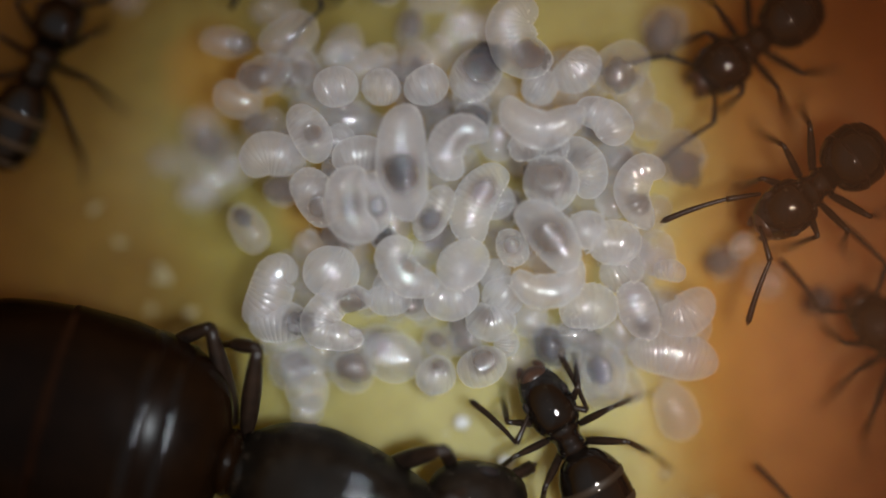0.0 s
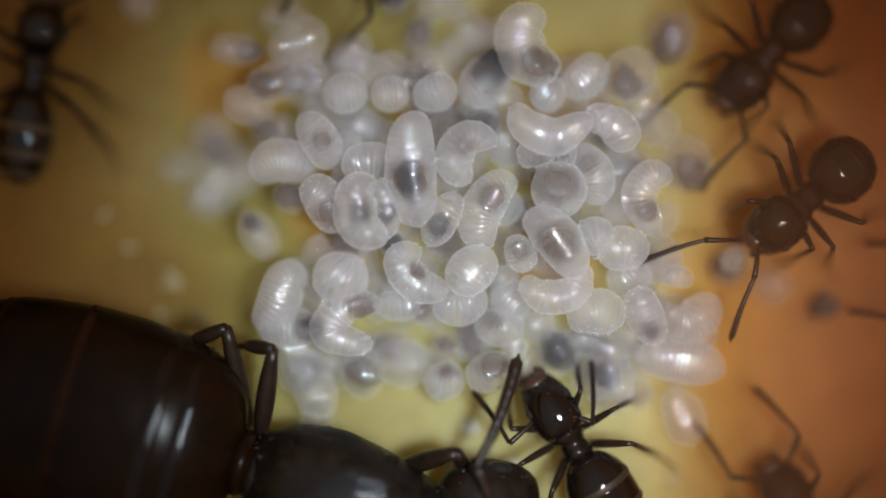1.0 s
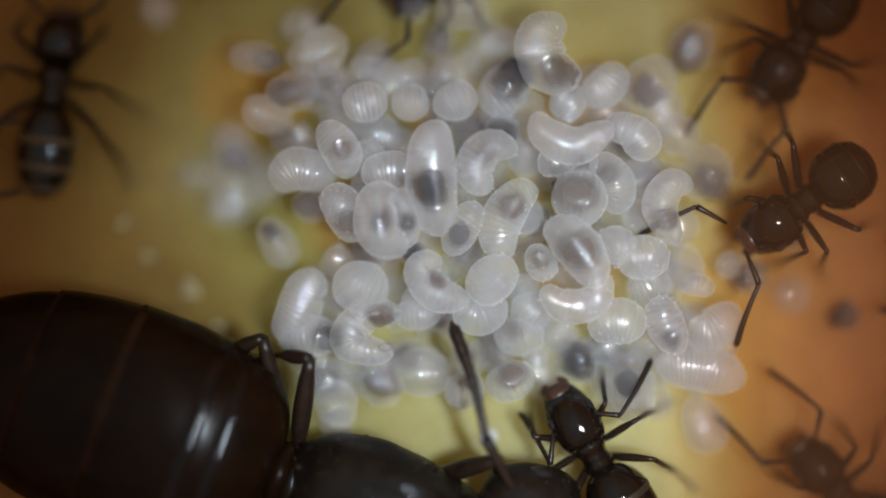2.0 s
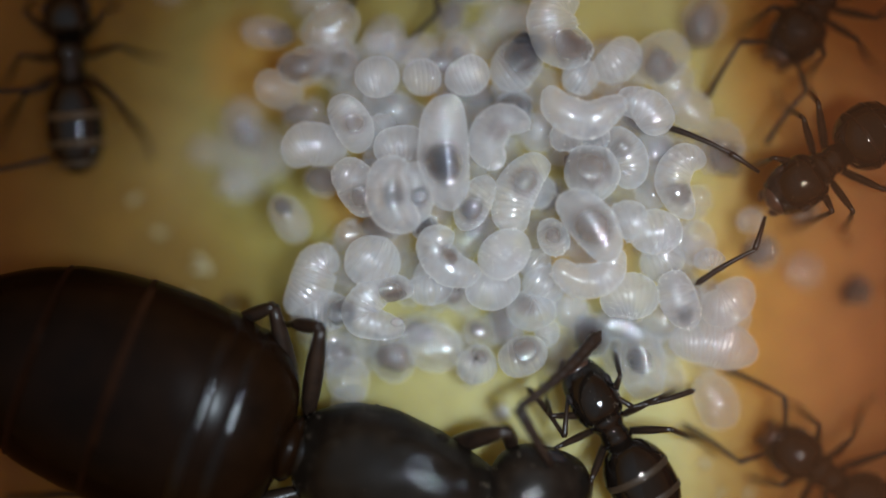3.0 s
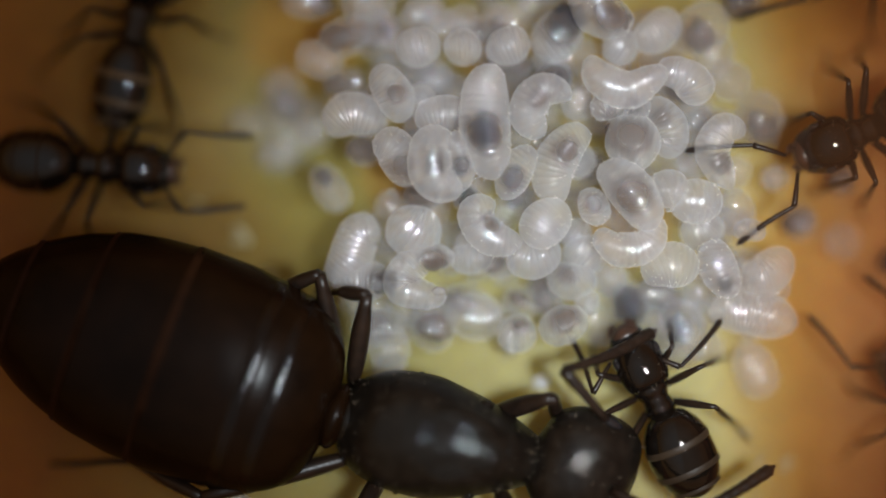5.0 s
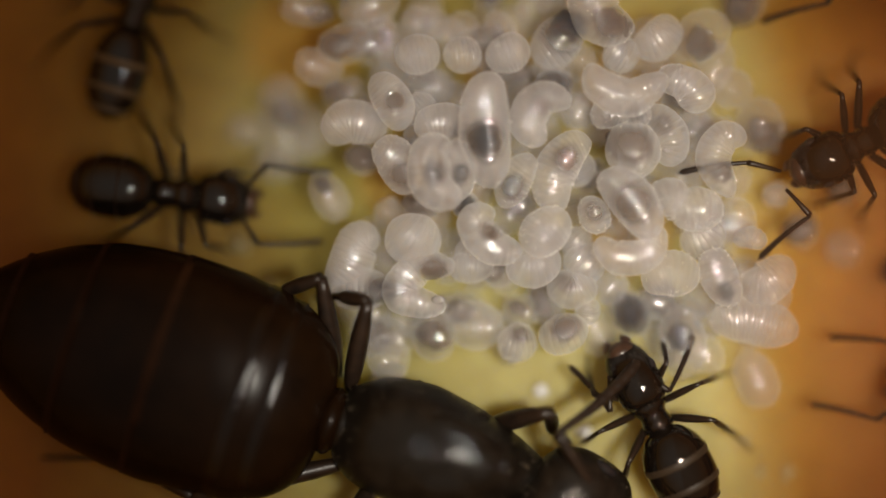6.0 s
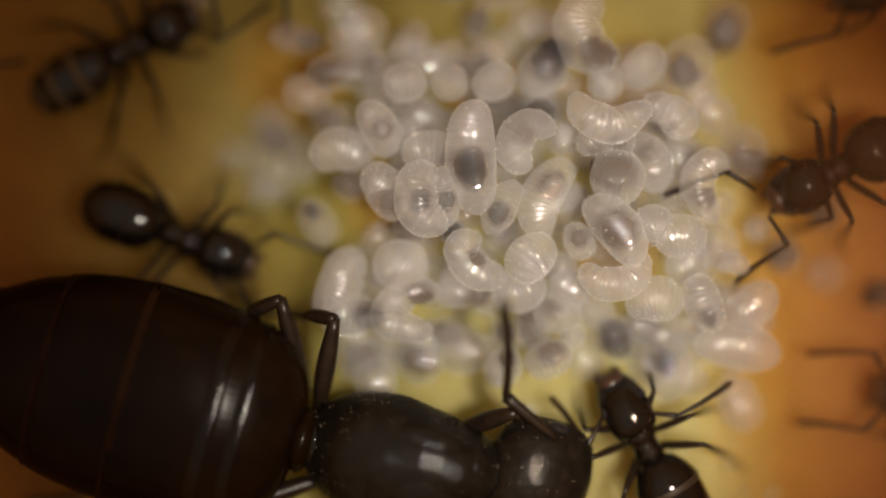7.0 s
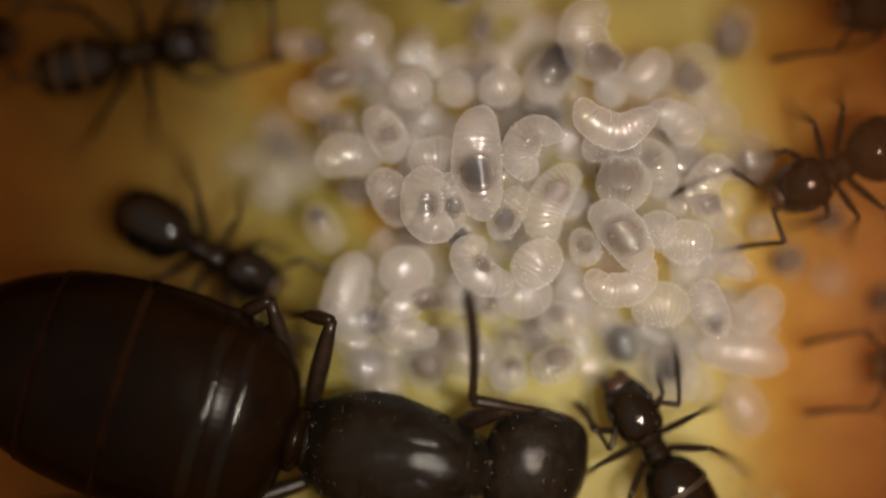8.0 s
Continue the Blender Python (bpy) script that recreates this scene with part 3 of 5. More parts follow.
larva(((6.112, -0.926), (6.302, -0.874), (6.476, -0.822)), 0.510, -0.30, (6.262, -0.879, 0.42, 0.70, 'b'))
larva(((5.203, -0.641), (5.463, -0.580), (5.722, -0.641)), 0.585, -0.30, None)
larva(((5.286, 0.311), (5.459, 0.372), (5.632, 0.355)), 0.566, -0.28, (5.431, 0.353, 0.38, 0.60, 'n'))
larva(((-1.904, 1.411), (-1.649, 1.538), (-1.564, 1.751)), 0.519, 0.24, None)
larva(((-1.217, 1.994), (-0.794, 1.825), (-0.541, 1.910)), 0.608, 0.40, None)
larva(((-0.710, 1.742), (-0.414, 1.658), (-0.203, 1.784)), 0.553, 0.38, None)
larva(((0.473, 1.909), (0.557, 1.697), (0.515, 1.444)), 0.515, 0.42, None)
larva(((1.272, 1.272), (1.398, 1.482), (1.482, 1.735)), 0.551, 0.50, None)
larva(((0.303, 0.935), (0.430, 1.019), (0.640, 0.935)), 0.496, 0.50, None)
larva(((2.825, 1.017), (3.077, 1.185), (3.203, 1.438)), 0.641, 0.55, None)
larva(((2.909, 0.429), (3.119, 0.681), (3.077, 0.975)), 0.641, 0.55, None)
larva(((3.539, 0.092), (3.707, -0.118), (3.623, -0.454)), 0.641, 0.55, None)
larva(((2.904, -0.537), (3.197, -0.411), (3.323, -0.159)), 0.659, 0.60, None)
larva(((1.223, -0.578), (1.433, -0.746), (1.684, -0.955)), 0.639, 0.65, None)
larva(((1.693, -1.339), (1.861, -1.086), (2.072, -1.002)), 0.587, 0.50, None)
larva(((1.477, 0.386), (1.393, 0.596), (1.519, 0.806)), 0.549, 0.60, None)
larva(((1.225, -0.327), (1.351, -0.453), (1.519, -0.579)), 0.512, 0.60, None)
larva(((-1.042, 0.933), (-0.958, 1.101), (-0.790, 1.185)), 0.513, 0.55, None)
larva(((-1.557, 0.093), (-1.387, -0.034), (-1.218, 0.051)), 0.516, 0.37, None)
larva(((-0.369, -0.495), (-0.243, -0.579), (-0.034, -0.663)), 0.549, 0.60, None)
larva(((3.130, -1.004), (3.214, -1.257), (3.172, -1.552)), 0.607, 0.45, None)
larva(((2.333, -1.428), (2.544, -1.344), (2.755, -1.470)), 0.553, 0.40, None)
larva(((1.813, 2.442), (1.981, 2.316), (2.232, 2.190)), 0.567, 0.60, None)
larva(((0.724, 2.114), (0.977, 2.114), (1.230, 1.988)), 0.551, 0.50, None)
larva(((-0.542, 2.634), (-0.330, 2.719), (-0.119, 2.676)), 0.517, 0.34, None)
larva(((-1.223, 2.726), (-1.011, 2.811), (-0.798, 2.743)), 0.463, 0.26, None)
larva(((3.358, 1.917), (3.655, 1.832), (3.867, 1.620)), 0.647, 0.30, None)


def inside(x, y, ring):
    """Whether a plan point lies inside a closed outline."""
    odd = False
    for (x0, y0), (x1, y1) in zip(ring, ring[1:] + ring[:1]):
        if (y0 > y) != (y1 > y) and x < x0 + (y - y0) / (y1 - y0) * (x1 - x0):
            odd = not odd
    return odd


def brood_bed(count):
    """The deeper larvae that close the gaps of the pile."""
    rng = random.Random(41)
    outline = [(-1.9, 2.7), (-1.3, 3.1), (1.4, 3.3), (3.4, 2.6), (3.7, 1.1), (4.2, -0.6), (4.3, -1.8), (2.9, -2.3), (1.9, -1.8),
               (0.9, -1.9), (0.2, -1.9), (-1.2, -2.2), (-1.8, -1.5), (-2.1, -0.6), (-1.4, -0.2), (-1.5, 0.4), (-1.7, 0.9), (-1.9, 2.0)]
    made = []
    for _ in range(4000):
        x, y = rng.uniform(-3, 4.5), rng.uniform(-2.6, 3.5)
        bare = ((x - 0.05) / 0.85) ** 2 + ((y + 1.2) / 0.28) ** 2 < 1 or math.hypot(x + 1.5, y - 0.3) < 0.25 or math.hypot(x - 3.2, y - 0.9) < 0.2
        if bare or not inside(x, y, outline) or any(math.hypot(x - a, y - b) < 0.40 for a, b in made):
            continue
        made.append((x, y))
        a = rng.uniform(0, math.pi)
        c, d = math.cos(a) * 0.42, math.sin(a) * 0.42
        k = rng.uniform(-0.14, 0.14)
        larva(((x - c, y - d), (x - k * d, y + k * c), (x + c, y + d)), rng.uniform(0.46, 0.62), rng.uniform(0.05, 0.32) + floor_height(x, y),
              (x + 0.3 * c, y + 0.3 * d, 0.34, 0.4, "n") if rng.random() < 0.3 else None, "pale larva lying deep in the brood pile")
        if len(made) == count:
            break


brood_bed(80)
CARRIED = larva(((-0.20, 0.02), (0.0, -0.02), (0.20, 0.05)), 0.40, 0.60, None, "small white larva gripped in a worker's jaws")


# ---- the ants ----
def leg_parts(ant, hip, knee, ankle, toe, thick, mat):
    """One leg: the femur on the body, the shin and foot as its sub-part."""
    h, k, a, t = (Vector(p) for p in (hip, knee, ankle, toe))
    path = spline([(0, 0, 0), tuple((k - h) * 0.5 + Vector((0, 0, 0.05 * thick))), tuple(k - h)], 9)
    r = [thick * q for q in (0.55, 0.8, 0.95, 1.0, 1.0, 0.95, 0.85, 0.7, 0.6)]
    femur = part("leg", (*tube(path, r, 9), mat), ant, at=mm(*hip))
    path = spline([(0, 0, 0), tuple((a - k) * 0.5), tuple(a - k), tuple((a - k) * 0.4 + (t - k) * 0.6), tuple(t - k)], 17)
    r = []
    for i in range(17):
        u = i / 16
        r.append(thick * ((0.55 + 0.2 * math.sin(math.pi * min(u * 2, 1))) if u < 0.5 else 0.36 - 0.16 * (u - 0.5) * 2 + 0.05 * (i % 2)))
    part("shin", (*tube(path, r, 8), mat), femur, at=mm(*(k - h)))
    return femur


def antenna_parts(ant, socket, yaw, scape, bend, club, thick, mat, rise=12.0, curl=0.10):
    """One feeler: the scape on the head, the beaded whip as its sub-part."""
    path = [Vector((scape * i / 8, 0, 0.03 * math.sin(math.pi * i / 8))) for i in range(9)]
    r = [thick * (0.6 + 0.4 * i / 8) for i in range(9)]
    base = part("antenna", (*tube(path, r, 9), mat), ant, at=mm(*socket, yaw, -rise))
    beads = 11
    count = beads * 4 + 1
    path = [Vector((club * i / (count - 1), curl * club * (i / (count - 1)) ** 2, -0.12 * club * (i / (count - 1)) ** 2)) for i in range(count)]
    r = []
    for i in range(count):
        u = i / (count - 1)
        r.append(thick * (0.66 + 0.48 * u) * (0.90 + 0.10 * abs(math.sin(math.pi * u * beads)) ** 0.5) * (1 if u < 0.93 else max(0.25, (1 - u) / 0.07)))
    whip = part("whip", (*tube(path, r, 9), mat), base, "beaded antenna whip", at=mm(scape, 0, 0.0, bend, rise + 4))
    return base, whip


def worker(name_label, dist=1.70, head=(0.95, 0.74), gaster=(1.40, 1.02), lift=0.0, seed=1, spread=1.0, band=0.012, band_mat=None, tuck=0.0):
    """A small worker: origin on the floor below its thorax, head towards +x. Returns the thing and its moving parts."""
    rng = random.Random(seed)
    ant = new("worker_ant")
    tagged(ant, name_label, "ant", "worker ants")
    f = dist / 1.70
    hx, gx, z = 0.74 * f - tuck, -0.96 * f, 0.60 + lift
    hl, hw = head
    # head with cheeks, narrowing to the jaws
    body = profile([(-hl * 0.50, hw * 0.12, hw * 0.10, 0.0), (-hl * 0.47, hw * 0.32, hw * 0.22, 0.0), (-hl * 0.36, hw * 0.455, hw * 0.34, 0.02),
                    (-hl * 0.12, hw * 0.50, hw * 0.40, 0.02), (hl * 0.12, hw * 0.465, hw * 0.37, -0.01), (hl * 0.30, hw * 0.39, hw * 0.27, -0.05),
                    (hl * 0.43, hw * 0.27, hw * 0.16, -0.09), (hl * 0.49, hw * 0.10, 0.04, -0.10)], 26, 0.0, 34)
    head_ob = part("head", (*body, MAT_ANT), ant, "glossy black-brown head", at=mm(hx, 0, z + 0.02, 0, 10))
    for s in (-1, 1):
        part("eye", (*ball((hl * 0.02, s * hw * 0.42, hw * 0.14), (0.10, 0.06, 0.09), 12), MAT_EYE), head_ob)
        jaw = spline([(0, s * 0.02, 0), (hl * 0.10, s * 0.06, 0), (hl * 0.19, s * 0.01, -0.02)], 7)
        part("mandible", (*tube(jaw, [0.07, 0.085, 0.085, 0.075, 0.06, 0.045, 0.02], 8, flat=0.6), MAT_MOUTH), head_ob,
             "reddish brown mandible", at=mm(hl * 0.38, s * 0.09, -0.12))
    part("clypeus", (*ball((hl * 0.34, 0, -0.035), (hl * 0.17, hw * 0.31, hw * 0.235), 16), MAT_MOUTH), head_ob, "reddish brown face plate")
    tl = 0.40 * f
    th = profile([(-tl, 0.03, 0.03, -0.05), (-tl * 0.88, 0.17, 0.18, -0.03), (-tl * 0.45, 0.235, 0.26, 0.02), (-tl * 0.05, 0.205, 0.22, 0.02),
                  (tl * 0.35, 0.275, 0.26, 0.04), (tl * 0.78, 0.205, 0.18, 0.02), (tl, 0.05, 0.05, 0.02)], 22, 0.0, 30)
    part("thorax", (*th, MAT_ANT), ant, at=mm(-0.02, 0, z - 0.02))
    pet = profile([(-0.10, 0.04, 0.05, 0), (-0.04, 0.10, 0.10, 0.03), (0.02, 0.13, 0.22, 0.08), (0.06, 0.10, 0.10, 0.02), (0.12, 0.04, 0.05, 0)], 16, 0.0, 14)
    part("petiole", (*pet, MAT_ANT), ant, at=mm(-tl - 0.08, 0, z - 0.12))
    gl, gw = gaster
    # four overlapping plates with paler rims
    for i, (a, b) in enumerate(((0.50, 0.12), (0.16, -0.16), (-0.12, -0.36), (-0.32, -0.50))):
        st = []
        for u in np.linspace(0, 1, 7):
            x = a + (b - a) * u
            r = max(1 - abs(2 * x) ** 2.3, 0.0) ** 0.5
            k = (1.0 if i == 0 else 0.985) * (1 - 0.02 * (1 - u))
            st.append((x * gl, gw * 0.5 * r * k, gw * 0.43 * r * k, 0.0))
        seg = profile(st, 26, 0.0, 14)
        plate = part("tergite", (*seg, MAT_ANT), ant, at=mm(gx, 0, z, 0, -6))
        if i < 3:
            x = b
            r = max(1 - abs(2 * x) ** 2.3, 0.0) ** 0.5
            rim = profile([((x + band) * gl, gw * 0.497 * r, gw * 0.428 * r, 0), (x * gl, gw * 0.501 * r, gw * 0.431 * r, 0),
                           ((x - band) * gl, gw * 0.495 * r, gw * 0.426 * r, 0)], 26, 0.0, 6)
            part("rim", (*rim, band_mat or MAT_LEG), plate, "paler brown plate rim" if band_mat else "brown plate rim")
    hv, hf = bristles(roots_on((body[0], body[1]), 30, rng, 0.0), 0.07, 0.004, rng)
    part("bristle", (hv, hf, MAT_BRISTLE), head_ob)
    legs = []
    for s in (-1, 1):
        q = spread
        plan = (((0.26, 0.13), (0.62, 0.58), (0.98, 0.62), (1.22, 0.50)),
                ((0.06, 0.16), (0.10, 0.74), (-0.02, 1.16), (-0.10, 1.46)),
                ((-0.16, 0.14), (-0.52, 0.70), (-0.98, 1.02), (-1.36, 1.16)))
        for i, (h, k, a, t) in enumerate(plan):
            j = [rng.uniform(-0.09, 0.09) for _ in range(4)]
            legs.append(leg_parts(ant, (h[0] * f, s * h[1], 0.42 + lift), ((k[0] + j[0]) * f, s * (k[1] * q + j[1]), 0.86 + lift),
                                  ((a[0] + j[2]) * f, s * (a[1] * q + j[3]), 0.16), ((t[0] + j[2]) * f, s * (t[1] * q + j[3]), 0.02),
                                  0.058 if i < 2 else 0.064, MAT_LEG))
    feelers = [antenna_parts(ant, (hx + hl * 0.26, s * hw * 0.26, z + 0.08), s * 52, 0.52, -s * 60, 1.00, 0.046, MAT_LEG) for s in (-1, 1)]
    return ant, legs, feelers


def queen():
    """The large queen: origin on the floor below her waist, head towards +x."""
    rng = random.Random(77)
    q = new("queen_ant")
    tagged(q, "large dark brown glossy queen ant beside the brood", "ant")
    gaster = part("gaster", (*profile([(-0.35, 0.05, 0.05, 0), (-0.20, 0.35, 0.34, 0), (0.05, 0.5, 0.5, 0), (0.3, 0.1, 0.1, 0)], 20, 0.0, 12), MAT_QUEEN),
                  q, "swollen dark brown gaster with paler bands", at=mm(0, 0, 1.0))
    gl, gw, gh = 5.60, 3.34, 1.90

    def share(pts, x):
        curve = spline([(a, v, 0) for a, v in pts], 241)
        return next((p.y + (q.y - p.y) * (x - p.x) / max(q.x - p.x, 1e-6) for p, q in zip(curve, curve[1:]) if p.x <= x <= q.x), pts[-1][1])

    def girth(x):
        """Half width and half height at x: 0 is the blunt front, 1 the pointed end."""
        w = share(((0.0, 0.10), (0.02, 0.46), (0.06, 0.70), (0.14, 0.88), (0.28, 0.98), (0.45, 1.0), (0.62, 0.93), (0.78, 0.74), (0.90, 0.48), (0.97, 0.24), (1.0, 0.05)), x)
        h = share(((0.0, 0.10), (0.02, 0.36), (0.06, 0.60), (0.12, 0.79), (0.18, 0.90), (0.24, 0.96), (0.35, 0.99), (0.50, 1.0), (0.66, 0.97), (0.80, 0.80), (0.91, 0.50), (0.97, 0.26), (1.0, 0.05)), x)
        return gw / 2 * w, gh / 2 * h
    cuts = ((0.0, 0.165), (0.160, 0.24), (0.232, 0.465), (0.455, 0.68), (0.67, 0.86), (0.85, 1.0))
    for i, (a, b) in enumerate(cuts):
        st = []
        for u in np.linspace(0, 1, 9):
            x = a + (b - a) * u
            w, h = girth(x)
            k = 0.996 + 0.008 * u ** 2 + (0.010 * math.sin(math.pi * u) if i == 1 else 0.0)
            st.append((-x * gl, w * k, h * k, 0.0))
        part("tergite", (*profile(st, 48, 0.0, 26, 0.012, i), MAT_QUEEN), gaster, "wide glossy dark brown plate")
        if i < 5:
            w, h = girth(b)
            t, e = (0.022, 1.020) if i < 2 else (0.012, 1.0015)
            rim = profile([(-(b - 0.9 * t) * gl, w * 1.002, h * 1.002, 0), (-(b - 0.3 * t) * gl, w * (0.5 + e / 2), h * e, 0), (-(b + 0.4 * t) * gl, w * (0.5 + e / 2), h * e, 0),
                           (-(b + t) * gl, w * 0.998, h * 0.998, 0)], 48, 0.0, 11)
            part("band", (*rim, MAT_RIDGE if i < 2 else MAT_BAND), gaster, "raised glossy plate edge" if i < 2 else "thin paler brown band")
    pet = profile([(-0.30, 0.20, 0.20, 0), (-0.10, 0.36, 0.36, 0.0), (0.05, 0.42, 0.42, 0.02), (0.20, 0.40, 0.38, 0.0), (0.42, 0.30, 0.30, 0)], 24, 0.0, 20)
    part("petiole", (*pet, MAT_THORAX), q, at=mm(0.02, 0, 0.95))
    th = profile([(-0.06, 0.34, 0.26, -0.12), (0.10, 0.60, 0.46, -0.08), (0.46, 0.80, 0.70, 0.0), (0.95, 0.91, 0.78, 0.06), (1.50, 0.85, 0.82, 0.08),
                  (2.15, 0.67, 0.79, 0.06), (2.65, 0.46, 0.56, 0.0), (2.95, 0.30, 0.33, -0.03), (3.08, 0.20, 0.2, -0.05)], 40, 0.0, 48, 0.045, 5)
    thorax = part("thorax", (*th, MAT_THORAX), q, "matt black humped thorax", at=mm(0.0, 0, 1.02))
    # raised plates and seams on the back
    shield = profile([(0.95, 0.10, 0.06, 0.70), (1.05, 0.42, 0.13, 0.665), (1.45, 0.60, 0.165, 0.700), (1.9, 0.54, 0.165, 0.690), (2.25, 0.38, 0.13, 0.60), (2.42, 0.10, 0.06, 0.50)], 26, 0.0, 24)
    part("back_plate", (*shield, MAT_THORAX), thorax)
    scut = profile([(0.30, 0.08, 0.06, 0.44), (0.40, 0.34, 0.14, 0.49), (0.68, 0.46, 0.16, 0.60), (0.90, 0.36, 0.12, 0.68), (0.98, 0.08, 0.06, 0.68)], 22, 0.0, 16)
    part("back_plate", (*scut, MAT_THORAX), thorax)
    for x, w, h, c in ((0.98, 0.908, 0.78, 0.06), (2.42, 0.565, 0.675, 0.03)):
        seam = profile([(x - 0.035, w * 0.995, h * 0.995, c), (x - 0.01, w * 1.006, h * 1.006, c), (x + 0.015, w * 1.006, h * 1.006, c), (x + 0.04, w * 0.993, h * 0.993, c)], 40, 0.0, 9)
        part("seam", (*seam, MAT_THORAX), thorax, "raised seam across the back")
    for s in (-1, 1):
        for i in range(3):
            x = 0.75 + 0.62 * i
            knob = ball((x, s * (0.70 - 0.02 * i), 0.40 - 0.03 * i), (0.15 - 0.02 * i, 0.08, 0.10), 14)
            part("wing_base", (*knob, MAT_THORAX), thorax)
    hv, hf = bristles(roots_on(th, 150, rng, 0.0), 0.075, 0.005, rng, 0.7)
    part("bristle", (hv, hf, MAT_BRISTLE), thorax, "short brown hairs")
    hd = profile([(-0.72, 0.14, 0.12, 0.0), (-0.62, 0.56, 0.34, 0.02), (-0.32, 0.80, 0.52, 0.04), (0.08, 0.86, 0.56, 0.02), (0.46, 0.82, 0.48, -0.06),
                  (0.72, 0.62, 0.34, -0.14), (0.84, 0.22, 0.14, -0.2)], 36, 0.0, 36, 0.015, 9)
    head = part("head", (*hd, MAT_QHEAD), q, "broad black head", at=mm(3.62, 0.0, 1.05))
    hv, hf = bristles(roots_on(hd, 70, rng, -0.1), 0.09, 0.005, rng, 0.7)
    part("bristle", (hv, hf, MAT_BRISTLE), head)
    for s in (-1, 1):
        part("eye", (*ball((0.12, s * 0.76, 0.16), (0.20, 0.10, 0.18), 14), MAT_EYE), head)
        part("mandible", (*tube(spline([(0, 0, 0), (0.22, s * 0.04, 0), (0.38, -s * 0.16, -0.03)], 8),
                                [0.15, 0.18, 0.18, 0.17, 0.15, 0.12, 0.09, 0.04], 10, flat=0.6), MAT_MOUTH), head, "reddish mandible", at=mm(0.44, s * 0.26, -0.36))
    for x, y in ((-0.12, 0.0), (-0.24, 0.10), (-0.24, -0.10)):
        part("ocellus", (*ball((x, y, 0.55), (0.05, 0.05, 0.04), 10), MAT_EYE), head)
    feelers = [antenna_parts(q, (3.72, s * 0.26, 1.62), s * 60, 1.00, -s * 60, 1.72, 0.096, MAT_LEG, curl=0.12) for s in (-1, 1)]
    legs = []
    plan = (((2.10, 0.50, 0.75), (2.88, 0.98, 1.50), (3.06, 0.68, 0.8), (3.38, 0.50, 0.10)),
            ((0.02, 0.48, 0.75), (-0.04, 1.84, 1.40), (-0.46, 1.78, 1.0), (-0.85, 1.62, 0.10)),
            ((-0.20, 0.62, 0.50), (-0.78, 1.98, 1.25), (-1.34, 1.60, 0.85), (-1.95, 1.30, 0.10)))
    plan_r = (((2.45, 0.55, 0.75), (3.00, 1.25, 1.50), (3.60, 1.55, 0.6), (4.10, 1.70, 0.06)),
              ((0.75, 0.60, 0.75), (0.42, 1.70, 1.60), (-0.15, 2.25, 0.7), (-0.5, 2.6, 0.06)),
              ((0.35, 0.50, 0.80), (-1.75, 1.55, 1.20), (-2.9, 1.35, 0.6), (-4.2, 1.75, 0.06)))
    for s, rows in ((1, plan), (-1, plan_r)):
        for h, k, a, t in rows:
            legs.append(leg_parts(q, (h[0], s * h[1], h[2]), (k[0], s * k[1], k[2]), (a[0], s * a[1], a[2]), (t[0], s * t[1], t[2]), 0.145, MAT_LEG))
    return q, gaster, head, feelers, legs


QUEEN, Q_GASTER, Q_HEAD, Q_FEELERS, Q_LEGS = queen()
W_FRONT, WF_LEGS, WF_FEELERS = worker("glossy black worker ant beside the queen's head", 1.66, (1.06, 0.74), (1.42, 1.02), lift=0.25, seed=3, band=0.036, band_mat=MAT_PALE, tuck=0.11)
W_EAST, WE_LEGS, WE_FEELERS = worker("dark worker ant tugging at a larva on the orange floor", 1.32, (0.92, 0.80), (1.02, 1.0), lift=0.70, seed=5)
W_TOP, WT_LEGS, WT_FEELERS = worker("dark worker ant walking away over the orange floor", 1.34, (0.90, 0.80), (1.05, 0.92), lift=0.15, seed=8)
W_LOW, WL_LEGS, WL_FEELERS = worker("dark worker ant walking on the orange floor", 1.45, (0.90, 0.74), (1.15, 0.92), lift=0.15, seed=11)
W_SIDE, WS_LEGS, WS_FEELERS = worker("dark worker ant turning on the orange floor", 1.45, (0.90, 0.74), (1.15, 0.92), lift=0.15, seed=13)
W_BAND, WB_LEGS, WB_FEELERS = worker("worker ant with pale-banded gaster on the shaded floor", 1.75, (0.85, 0.74), (1.45, 0.88), seed=17, band=0.045, band_mat=MAT_GOLD)
W_WEST, WW_LEGS, WW_FEELERS = worker("brown-black worker ant walking up beside the queen", 1.72, (0.92, 0.76), (1.35, 0.98), lift=0.25, seed=19)
W_NORTH, WN_LEGS, WN_FEELERS = worker("dark worker ant beyond the top of the brood", 1.60, (0.90, 0.74), (1.25, 0.95), seed=23)
W_CORNER, WC_LEGS, WC_FEELERS = worker("dark worker ant in the brown corner", 1.60, (0.90, 0.74), (1.25, 0.95), seed=29)


# ---- small things on the floor ----
def bead(x, y, r, z=None, label="tiny clear water bead on the damp floor"):
    # beads given a height are added to stand in for highlights on larvae
    wet = z is not None
    v, f = ball((0, 0, r * 0.7), (r * (0.95 if wet else 1.0), r * (0.6 if wet else 0.9), r * (0.45 if wet else 0.8)), 16)
    ob = new("water_bead", mesh_from("water_bead", v, f, MAT_GLINT if wet else MAT_DROP))
    ob.matrix_basis = mm(x, y, floor_height(x, y) + 0.02 if z is None else z)
    tagged(ob, label, "droplet", "water beads")


